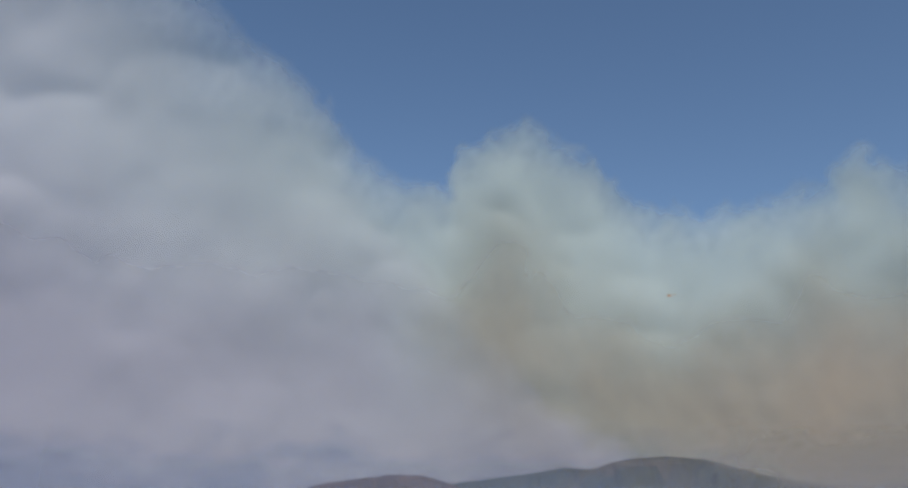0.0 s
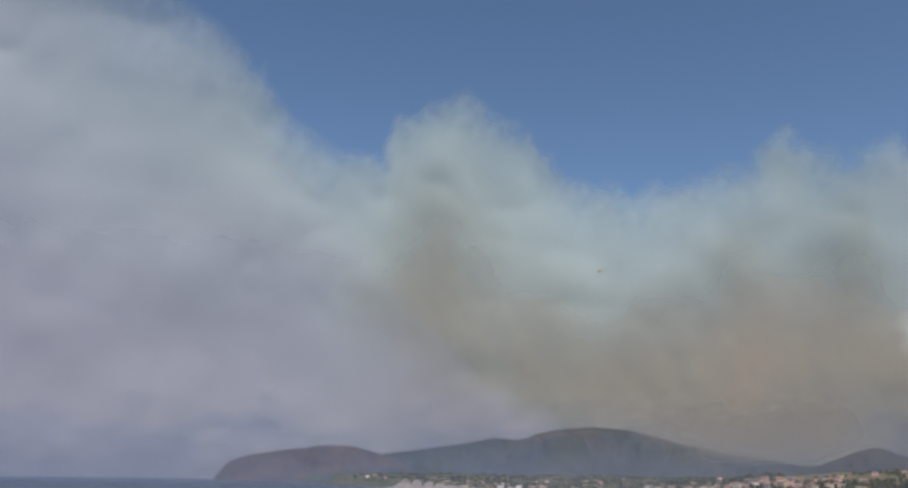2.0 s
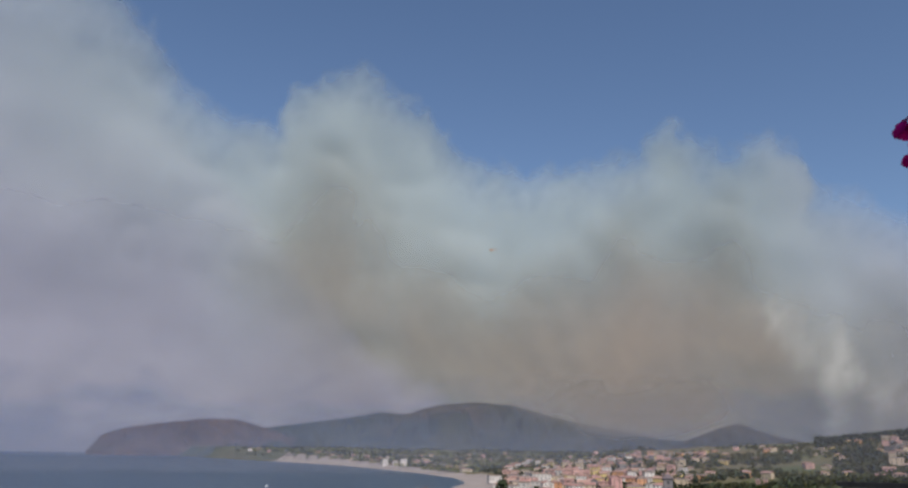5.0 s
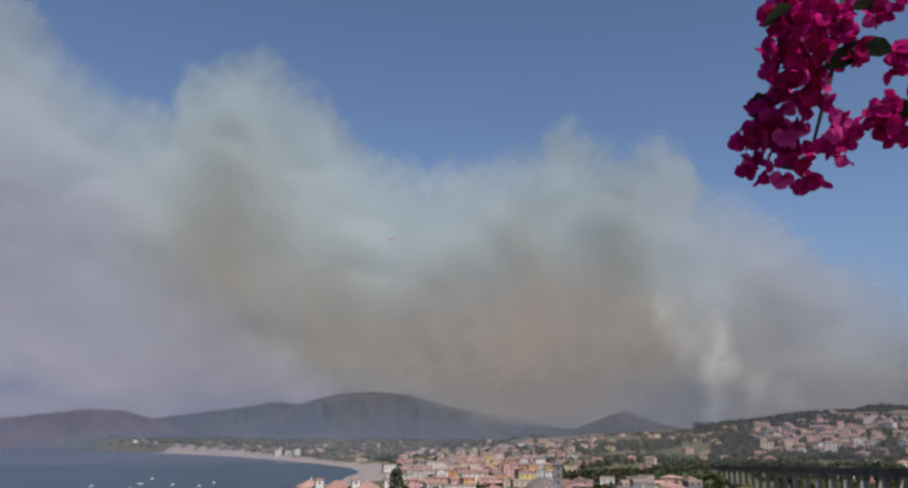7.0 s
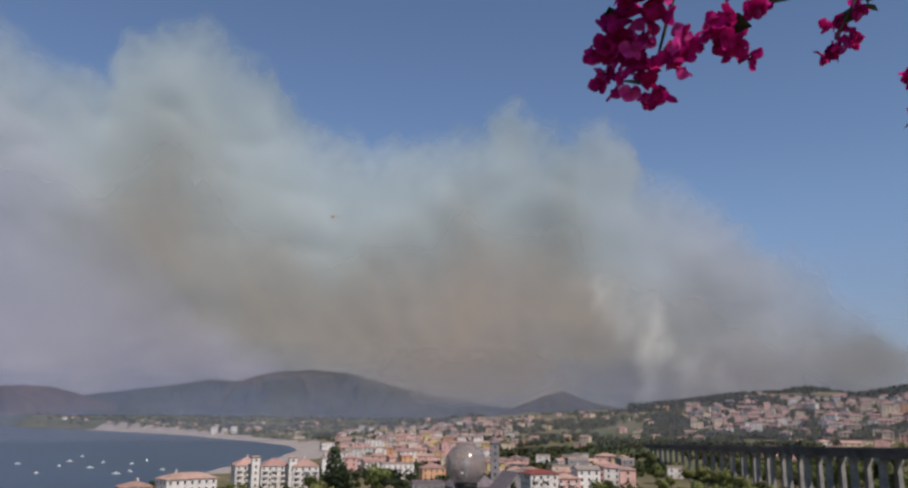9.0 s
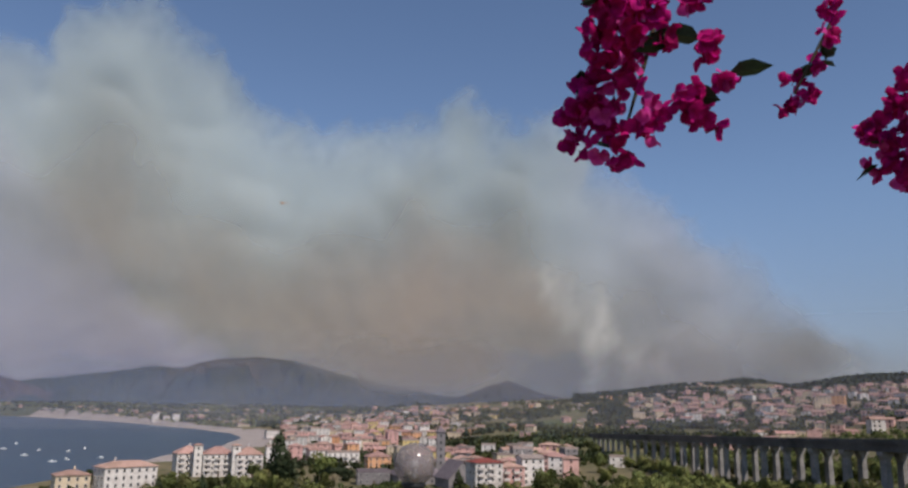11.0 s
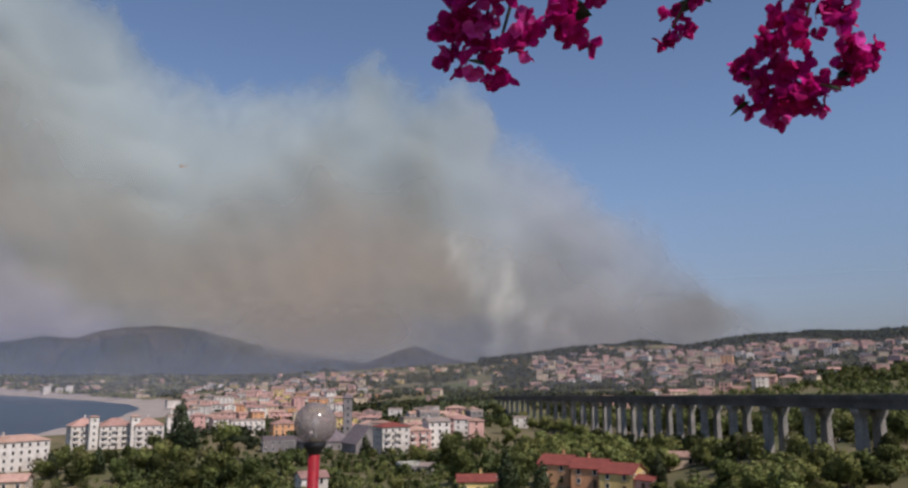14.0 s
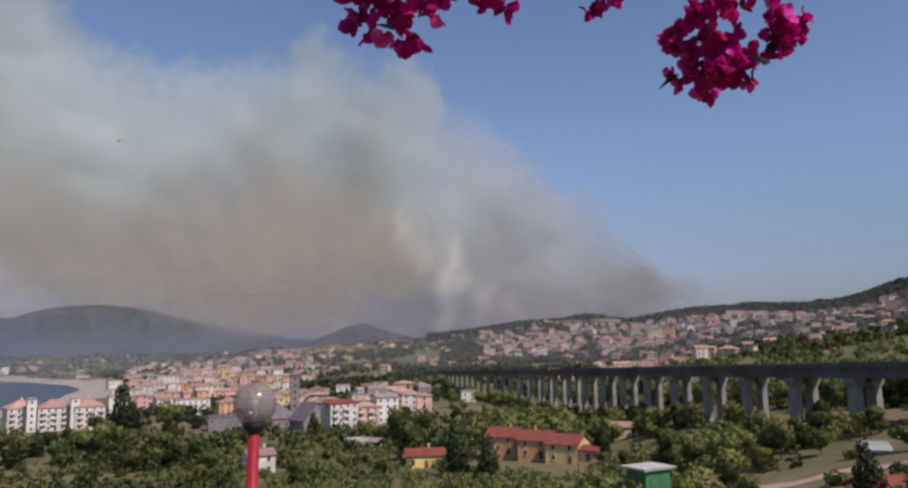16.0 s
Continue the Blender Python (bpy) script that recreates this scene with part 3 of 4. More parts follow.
def gable_roof(w, d, h, rise, over=0.5):
    a, b, t = w / 2 + over, d / 2 + over, 0.25
    v = [(-a, -b, h - 0.1), (a, -b, h - 0.1), (a, b, h - 0.1), (-a, b, h - 0.1), (-a, 0, h + rise), (a, 0, h + rise)]
    v += [(x, y, z + t) for x, y, z in v]
    f = [(6, 7, 11, 10), (8, 9, 10, 11), (1, 0, 4, 5), (3, 2, 5, 4), (0, 1, 7, 6), (2, 3, 9, 8), (0, 6, 10, 4), (4, 10, 9, 3), (1, 5, 11, 7), (5, 2, 8, 11)]
    return v, f


def hip_roof(w, d, h, rise, over=0.5):
    a, b, k = w / 2 + over, d / 2 + over, max(w / 2 - d / 2, 0.3)
    v = [(-a, -b, h - 0.05), (a, -b, h - 0.05), (a, b, h - 0.05), (-a, b, h - 0.05), (-a, -b, h + 0.2), (a, -b, h + 0.2), (a, b, h + 0.2), (-a, b, h + 0.2), (-k, 0, h + rise), (k, 0, h + rise)]
    f = [(3, 2, 1, 0), (0, 1, 5, 4), (1, 2, 6, 5), (2, 3, 7, 6), (3, 0, 4, 7), (4, 5, 9, 8), (6, 7, 8, 9), (5, 6, 9), (7, 4, 8)]
    return v, f


def flat_roof(w, d, h):
    p = 0.3
    return joined(box(w + 0.3, d + 0.3, 0.3, 0, 0, h), box(w + 0.3, p, 0.9, 0, d / 2, h + 0.3), box(w + 0.3, p, 0.9, 0, -d / 2, h + 0.3),
                  box(p, d - 0.3, 0.9, w / 2, 0, h + 0.3), box(p, d - 0.3, 0.9, -w / 2, 0, h + 0.3))


def house(m, w, d, storeys, wall, roof="gable", roof_mat=None, detail=2, label="", rise=None, group="", balconies=False, sink=3.0, storey=3.1, category="house"):
    """A house: walls with an open gable under the tiles, a roof of its own, windows and shutters on the walls that are seen."""
    h = storeys * storey
    rise = rise or (min(w, d) * 0.2 if roof != "flat" else 0)
    root = thing("house", m, label, category, group)
    v, f = box(w, d, h + sink, 0, 0, -sink)
    if roof == "gable":
        k = len(v)
        v += [(-w / 2, 0, h + rise - 0.15), (w / 2, 0, h + rise - 0.15)]
        f = [q for q in f if q != (4, 5, 7, 6)] + [(4, 5, k + 1, k), (7, 6, k, k + 1), (5, 7, k + 1), (6, 4, k)]
    part("wall", mesh_of("wall", v, f, wall), root)
    shape = {"gable": gable_roof, "hip": hip_roof}.get(roof)
    rv, rf = shape(w, d, h, rise) if shape else flat_roof(w, d, h)
    r = part("roof", mesh_of("roof", rv, rf, roof_mat or (TILE if shape else SLAB)), root)
    if detail >= 2 and random.random() < 0.7:
        cx = random.uniform(-w / 3, w / 3)
        part("chimney", mesh_of("chimney", *joined(box(0.7, 0.7, rise + 1.3, cx, 0.8, h), box(0.9, 0.9, 0.15, cx, 0.8, h + rise + 1.3)), wall), r)
    if detail >= 1:
        step = 3.0 if detail >= 2 else 3.6
        for side, turn in ((0, 0), (1, 90), (2, -90)):
            run, off = (w, d) if side == 0 else (d, w)
            n = max(1, int((run - 1.2) / step))
            for s in range(storeys):
                for i in range(n):
                    x = (i - (n - 1) / 2) * run / n
                    mm = pose(0, 0, 0, 0, 0, turn) @ pose(x, -off / 2 - 0.02, s * storey + 0.95)
                    if detail >= 2:
                        if s == 0 and i == n // 2 and side == 0:
                            part("door", DOOR_MESH, root, pose(0, 0, 0, 0, 0, turn) @ pose(x, -off / 2 - 0.02, 0.05))
                            continue
                        wnd = part("window", FRAME_MESH, root, mm)
                        part("pane", PANE_MESH, wnd)
                    else:
                        part("window", PANE_MESH, root, mm)
        if balconies:
            for s in range(1, storeys):
                for x in np.arange(-w / 2 + 2.5, w / 2 - 2, 5.2):
                    b = part("balcony", mesh_of("balcony", *box(3.0, 1.3, 0.2, 0, -0.65, 0), SLAB), root, pose(x, -d / 2, s * storey + 0.1))
                    part("railing", mesh_of("railing", *joined(box(3.0, 0.08, 1.0, 0, -1.26, 0.2), box(0.08, 1.2, 1.0, 1.46, -0.62, 0.2), box(0.08, 1.2, 1.0, -1.46, -0.62, 0.2)), WHITE), b)
    return root


TAKEN, CLEAR = [], []


def place(az, d, turn=0.0, lift=0.0, clear=8.0):
    """A pose on the ground that faces the middle of the bay's near shore, turned by turn."""
    x, y, z = on_ground(az, d)
    TAKEN.append((x, y, clear))
    return pose(x, y, z + lift, 0, 0, -az + turn)


random.seed(11)
# the seaside hotel: three wings with towers
for az, d, w, st, t in ((-2.6, 497, 15, 4, 12), (-0.7, 490, 17, 4, 8), (1.3, 484, 15, 4, 10)):
    house(place(az, d, t, clear=14), w, 13, st, WHITE, "hip", TILE, 2, "white four-storey seaside hotel wing with a faded red tile roof", rise=4.2, group="hotel wings", balconies=True, category="hotel")
for az, d in ((-2.0, 486), (0.5, 480)):
    house(place(az, d, 10), 4.5, 4.5, 5, WHITE, "hip", TILE, 1, "slim white stair tower of the seaside hotel", rise=1.0, group="hotel towers", storey=3.5, category="tower")
house(place(-6.4, 396, 25, clear=14), 24, 12, 4, WHITE, "hip", TILE, 2, "white house by the shore with a broad red tile roof", rise=2.6)
house(place(-9.6, 395, 10, clear=12), 14, 11, 3, CREAM, "hip", TILE, 2, "cream house by the shore with a tile roof")
house(place(-6.6, 292, -15, clear=10), 12, 9, 2, CREAM, "gable", TILE, 2, "small cream house with an orange tile roof among trees")
# the town by the beach, larger single buildings
house(place(10.2, 520, 12, clear=12), 15, 12, 3, ORANGE, "hip", TILE, 2, "orange house with a large tile roof", rise=3.0)
house(place(12.0, 560, 12, clear=12), 12, 12, 4, CREAM, "flat", None, 2, "cream block of flats with a flat roof", balconies=True)
house(place(7.7, 560, 8, clear=12), 22, 11, 3, WHITE, "flat", None, 2, "long white building with flat roof terraces", balconies=True)
house(place(9.9, 430, 5, clear=12), 17, 12, 2, GREY, "flat", DARK_ROOF, 2, "dark grey building with a flat roof")
house(place(12.9, 425, 18, clear=13), 24, 18, 1, GREY, "hip", DARK_ROOF, 1, "grey building under a wide steep dark roof", rise=9, storey=4.5)
house(place(15.7, 402, 115, clear=11), 17, 15, 1, GREY, "gable", DARK_ROOF, 1, "grey house under a steep dark pitched roof", rise=8.5, storey=4.0)
house(place(14.6, 445, 5, clear=6), 4.6, 4.6, 7, GREY, "hip", DARK_ROOF, 1, "narrow dark tower above the roofs", storey=3.6, rise=2.5, category="tower")
house(place(17.7, 380, 26, clear=12), 14, 11, 4, WHITE, "hip", TILE_RED, 2, "white four-storey house with a bright red tile roof", rise=2.0, balconies=True)
house(place(19.4, 392, 24, clear=12), 12, 11, 3, PINK, "hip", TILE, 2, "pink three-storey house with a tile roof", rise=2.2, balconies=True)
house(place(20.9, 398, 20, clear=12), 11, 10, 4, WHITE, "gable", SLAB, 2, "white four-storey house with a pale roof", rise=1.6)
house(place(16.0, 440, 5, clear=9), 12, 10, 3, WHITE, "flat", None, 2, "white house with a roof terrace")
house(place(20.3, 520, 15, clear=10), 13, 10, 4, GREY, "flat", None, 2, "bare grey block of flats")
house(place(22.2, 505, 15, clear=10), 12, 10, 3, YELLOW, "hip", TILE, 2, "yellow house with a tile roof on the slope")
for az, d, w, st, wall in ((3.4, 1075, 40, 2, WHITE), (5.0, 1040, 46, 2, WHITE), (6.6, 1010, 34, 3, CREAM), (4.3, 960, 30, 3, PINK), (6.0, 930, 22, 4, WHITE)):
    house(place(az, d, 14, clear=16), w, 13, st, wall, "flat", None, 1, "long pale building with a flat roof behind the beach", group="beach buildings", category="building")
# houses in the valley
house(place(12.2, 262, 16, clear=8), 8.5, 8, 2, WHITE, "gable", TILE, 2, "small white house with an orange tile roof", storey=2.8)
house(place(23.8, 246, 4, clear=9), 12, 9, 1, YELLOW, "gable", TILE_RED, 2, "low yellow house with a red tile roof and pale eaves", rise=1.6, storey=3.6)
house(place(19.0, 300, 20, clear=8), 8, 6, 1, GREY, "flat", PALE_ROOF, 1, "low grey shed with a pale roof")
house(place(20.3, 295, -10, clear=6), 5, 5, 1, WHITE, "gable", SLAB, 1, "tiny white shed with a pale roof")
for k, (az, d, up) in enumerate(((29.6, 254, 1.4), (31.9, 247, 0.7), (33.9, 240, 0.0))):
    house(place(az, d, -20, up, clear=9), 10, 11, 2, YELLOW if k == 2 else ORANGE, "gable", TILE_RED, 2, "yellow terraced house with a dark red tile roof", rise=2.4, group="terraced houses", storey=2.6)
house(place(35.6, 236, -22, clear=6), 5, 7, 1, PINK, "gable", TILE_RED, 2, "pale pink annexe with a red tile roof at the terrace's end", storey=2.9)
house(place(38.3, 268, 10, clear=9), 14, 8, 1, CREAM, "gable", TILE, 1, "low farm building with a pinkish tile roof", rise=1.3, storey=2.8)
house(place(55.4, 100, 30, -2.4, clear=8), 11, 8, 1, CREAM, "gable", TILE_RED, 2, "low house with a faded red tile roof", rise=1.6, storey=2.9)
house(place(26.9, 520, 5, clear=8), 9, 8, 2, WHITE, "flat", None, 1, "small white house below the viaduct's end")
for az_, d_, c_ in ((12.2, 240, 9), (12.2, 225, 7), (23.8, 228, 9), (23.8, 212, 8), (31.0, 225, 10), (33.6, 216, 11), (34.5, 200, 8), (38.3, 250, 8), (39.0, 235, 7), (19.5, 280, 8), (19.5, 268, 7)):
    x_, y_, z_ = on_ground(az_, d_)
    TAKEN.append((x_, y_, c_))
    CLEAR.append((x_, y_, c_ * 1.1))

# open ground between the gardens below the town
for az_, d_, c_ in ((9.0, 262, 10), (10.2, 300, 11), (14.2, 255, 10), (15.5, 300, 11), (17.2, 268, 10), (18.2, 325, 9), (21.2, 262, 9), (7.2, 345, 9), (12.6, 330, 10),
                    (3.2, 262, 9), (0.4, 285, 9), (5.6, 245, 9), (19.8, 240, 9), (26.6, 300, 8), (-2.5, 300, 8)):
    x_, y_, z_ = on_ground(az_, d_)
    TAKEN.append((x_, y_, c_))
    CLEAR.append((x_, y_, c_ * 1.25))

# the ball court and the dirt track on the slope
cx_, cy_, cz_ = on_ground(57.3, 150)
court = thing("ball_court", pose(cx_, cy_, cz_ - 1.5, 0, 0, -50), "pale grey-green ball court on the slope", "court")
part("surface", mesh_of("surface", *box(24, 15, 3.2, 0, 0, -3.2), COURT), court)
part("kerb", mesh_of("kerb", *joined(box(24.6, 0.3, 3.4, 0, -7.65, -3.2), box(24.6, 0.3, 3.4, 0, 7.65, -3.2)), CONCRETE), court)
tv, tf = [], []
for k in range(40):
    az_ = 44.5 + k * 0.32
    d_ = 127 + 1.2 * math.sin(k * 0.35)
    for w_ in (-2.1, 0, 2.1):
        x_, y_, z_ = on_ground(az_, d_ + w_)
        tv.append((x_, y_, z_ + 0.12 + (0.1 if w_ == 0 else 0)))
    if k:
        tf += [(3 * k - 3 + q, 3 * k + q, 3 * k + 1 + q, 3 * k - 2 + q) for q in (0, 1)]
    TAKEN.append((x_, y_, 5))
    CLEAR.append((x_, y_, 6))
    CLEAR.append((*on_ground(az_, d_ - 6)[:2], 5))
thing("dirt_track", Matrix(), "pinkish dirt track across the slope", "track", me=mesh_of("dirt_track", tv, tf, DIRT, smooth=True), kind="structure")
for k in range(4):
    TAKEN.append((*on_ground(52.5 + 2 * k, 150)[:2], 10))
    CLEAR.append((*on_ground(52.5 + 2 * k, 150)[:2], 11))
    CLEAR.append((*on_ground(52.5 + 2 * k, 136)[:2], 8))

# the green kiosk under the terrace
kx, ky, kz = on_ground(39.4, 66)
kiosk = thing("kiosk", pose(kx, ky, kz, 0, 0, 4), "green metal kiosk with a pale overhanging flat roof", "kiosk")
kh = 45 - 66 * math.tan(radians(8.4)) - kz
part("body", mesh_of("body", *box(2.6, 2.2, kh + 1, 0, 0, -1), GREEN_PAINT), kiosk)
part("roof", mesh_of("roof", *joined(box(3.3, 2.8, 0.12, 0, 0, kh), box(3.4, 2.9, 0.05, 0, 0, kh + 0.12)), PALE_ROOF), kiosk, None, "pale sheet roof")
part("shutter", mesh_of("shutter", *joined(*[box(1.8, 0.06, 0.22, 0, -1.12, kh - 1.9 + 0.25 * i) for i in range(5)]), GREEN_PAINT), kiosk)


FAR = {"v": [], "f": [], "m": []}
FAR_MATS = [*WALLS, TILE, SLAB, GLASS]


def far_house(m, w, d, storeys, wall, roof):
    """One of the many houses too far off to tell apart: walls, roof and dark windows with depth, for the joined mesh."""
    h = storeys * 3.1
    flat = roof == "flat"
    bits = [(box(w, d, h + 3, 0, 0, -3), FAR_MATS.index(wall)), (flat_roof(w, d, h) if flat else (hip_roof if roof == "hip" else gable_roof)(w, d, h, min(w, d) * 0.2), FAR_MATS.index(SLAB if flat else TILE))]
    for s in range(storeys):
        for x in np.arange(-w / 2 + 2, w / 2 - 1.5, 3.6):
            bits.append((box(1.3, 0.2, 1.5, float(x), -d / 2 - 0.05, s * 3.1 + 0.9), FAR_MATS.index(GLASS)))
    for (v, f), k in bits:
        i = len(FAR["v"])
        FAR["v"] += [tuple(m @ Vector(p)) for p in v]
        FAR["f"] += [tuple(a + i for a in q) for q in f]
        FAR["m"] += [k] * len(f)


def scatter_houses(n, a0, a1, d0, d1, palette, seed, label_end, group, tall=(1, 2, 2, 3), detail=1, gap=9.0, size=(8, 14), keep=None):
    rnd = random.Random(seed)
    made = tries = 0
    names = {WHITE: "white", CREAM: "cream", YELLOW: "yellow", PINK: "pink", ORANGE: "orange", GREY: "grey"}
    while made < n and tries < n * 30:
        tries += 1
        az, d = rnd.uniform(a0, a1), d0 + (d1 - d0) * rnd.random() ** 0.85
        x, y, z = on_ground(az, d)
        if x - float(interp(y, SHORE)) < 62 or any((x - p) ** 2 + (y - q) ** 2 < (gap / 2 + c) ** 2 for p, q, c in TAKEN) or (keep and not keep(az, d)):
            continue
        s = (Vector((x, y, 0)) - V0)
        if -80 < s.dot(VDIR) < 640 and -12 < s.dot(VSIDE) < 34:
            continue
        TAKEN.append((x, y, gap / 2))
        wall = rnd.choice(palette)
        roof = rnd.choice(("gable", "hip", "flat"))
        w, dd, st = rnd.uniform(*size), rnd.uniform(size[0], size[1] * 0.8), rnd.choice(tall)
        random.seed(seed * 1000 + made)
        if detail == 0:
            far_house(pose(x, y, z, 0, 0, -az + rnd.choice((0, 0, 90)) + rnd.uniform(-25, 25)), w, dd, st, wall, roof)
            made += 1
            continue
        house(pose(x, y, z, 0, 0, -az + rnd.choice((0, 0, 90)) + rnd.uniform(-25, 25)), w, dd, st, wall, roof, None, detail,
              names[wall] + (" house with a flat roof " if roof == "flat" else " house with a tile roof ") + label_end, group=group)
        made += 1


WARM = [WHITE, WHITE, WHITE, CREAM, CREAM, PINK, PINK, PINK, ORANGE, YELLOW, GREY]
scatter_houses(66, 2.6, 14.5, 560, 900, WARM, 3, "in the town by the beach", "town houses", (2, 3, 3, 4), 1, 12)
scatter_houses(26, 13, 24, 430, 640, WARM, 5, "on the slope behind the town", "slope houses", (2, 3, 3), 1, 13)
scatter_houses(16, 29, 48, 640, 800, [WHITE, CREAM, PINK, WHITE, ORANGE], 9, "above the viaduct", "slope houses", (1, 2, 2), 1, 16, (9, 16))
scatter_houses(50, 3.5, 14, 860, 1150, WARM, 4, "on the town's upper edge", "town houses", (2, 2, 3, 3), 1, 12, (8, 14))
scatter_houses(50, 29, 52, 900, 1250, [PINK, CREAM, WHITE, CREAM, PINK, WHITE], 7, "in the hill town", "hill town houses", (2, 2, 3, 3, 4), 1, 14, (8, 14))
scatter_houses(120, 3.5, 17, 1000, 1650, WARM, 14, "", "", (1, 2, 2, 3), 0, 13, (8, 14))
scatter_houses(70, 13, 30, 800, 1650, [CREAM, PINK, CREAM, ORANGE, YELLOW], 6, "", "", (1, 2, 2), 0, 15, (8, 12))
scatter_houses(330, 28, 58, 900, 1560, [WHITE, CREAM, PINK, PINK, WHITE, CREAM, PINK, GREY], 8, "", "", (2, 2, 3, 3, 4), 0, 12, (8, 14),
               lambda az, d: 0.48 < d / float(interp(az, RIDGE_D)) < float(interp(az, [(28, 0.84), (38, 0.80), (42, 0.72), (58, 0.66)])))
scatter_houses(16, 31, 40, 1650, 1950, [WHITE, CREAM, PINK, ORANGE], 18, "", "", (1, 2, 2), 0, 13, (8, 13), lambda az, d: d < 0.96 * float(interp(az, RIDGE_D)))
scatter_houses(34, -15, 3, 1450, 2900, [WHITE, CREAM, CREAM, PINK], 10, "", "", (1, 2, 2), 0, 20, (10, 18), lambda az, d: bearing(az, 0, d).x - float(interp(bearing(az, 0, d).y, SHORE)) < 210)
scatter_houses(30, -3, 10, 1500, 2700, [CREAM, CREAM, PINK], 19, "", "", (1, 2), 0, 24, (8, 14))
scatter_houses(70, 34, 59, 640, 960, [WHITE, PINK, CREAM, PINK, WHITE], 21, "", "", (1, 2, 2, 3), 0, 14, (8, 13))
thing("distant_houses", Matrix(), "crowd of small pale houses with tile roofs on the far slopes", "houses", me=mesh_of("distant_houses", FAR["v"], FAR["f"], FAR_MATS, FAR["m"]), kind="stuff")
for az, d, w, st in ((-4.9, 1860, 14, 5), (-4.2, 1850, 12, 3), (-3.6, 1830, 13, 5)):
    house(place(az, d, 10), w, 12, st, WHITE, "flat", None, 1, "tall white apartment block on the far beach", group="shore blocks", category="block of flats")
for az, d, w, st, wall in ((40.2, 1000, 17, 6, CREAM), (41.2, 1030, 14, 5, ORANGE), (47.0, 1330, 34, 4, WHITE), (45.6, 1320, 26, 5, PINK), (31.8, 1380, 30, 3, PINK), (54.5, 1100, 30, 3, PINK), (28.5, 1000, 14, 4, CREAM)):
    house(place(az, d, random.uniform(-15, 15), clear=14), w, 13, st, wall, "flat", None, 1, "large block of flats among the hill town's houses", group="hill town blocks", category="block of flats")


# ---- trees ----
def leafy(me, normals):
    """Lets the leaves of a crown take the light as the round crown does."""
    me.polygons.foreach_set("use_smooth", [True] * len(me.polygons))
    me.normals_split_custom_set_from_vertices([tuple(n) for n in normals])
    return me


def leaf_cloud(lobes, count, leaf, seed):
    """Many small leaf clumps, thrown over the skins of the lobes, turned at random, with the crown's outward directions."""
    rnd = np.random.RandomState(seed)
    w = np.array([l[3] * l[4] for l in lobes])
    v, f, out = [], [], []
    mid = np.array([[l[0], l[1], l[2]] for l in lobes]).mean(0)
    for k in rnd.choice(len(lobes), count, p=w / w.sum()):
        x, y, z, r, hgt = lobes[k]
        p = rnd.normal(size=3)
        p /= np.linalg.norm(p)
        p *= rnd.uniform(0.35, 1.08) if rnd.rand() < 0.3 else rnd.uniform(0.8, 1.08)
        c = np.array([x, y, z]) + p * (r, r, hgt)
        a = rnd.normal(size=3) + p * 0.3
        a /= np.linalg.norm(a)
        b = np.cross(a, rnd.normal(size=3))
        b /= np.linalg.norm(b)
        o = p / np.linalg.norm(p) + 0.25 * (c - mid) + rnd.normal(size=3) * 0.25
        if np.dot(np.cross(a, b), o) > 0:
            b = -b
        s = leaf * rnd.uniform(0.6, 1.3)
        n = np.cross(b, a) * s * 0.25
        i = len(v)
        v += [c - a * s, c + b * s * 0.6 + n, c + a * s, c - b * s * 0.6 + n]
        f += [(i, i + 1, i + 2), (i, i + 2, i + 3)]
        out += [o / np.linalg.norm(o)] * 4
    return v, f, out


def limbs(h, lobes, r):
    pieces = [tube([(0, 0, -1.0), (0.05, 0, h * 0.3), (0.1, 0.1, h * 0.6)], [r, r * 0.8, r * 0.45], 6)]
    for x, y, z, *_ in lobes[:5]:
        pieces.append(tube([(0.05, 0, h * 0.28), (x * 0.5, y * 0.5, h * 0.3 + (z - h * 0.3) * 0.6), (x, y, z)], [r * 0.5, r * 0.35, r * 0.12], 5))
    return joined(*pieces)


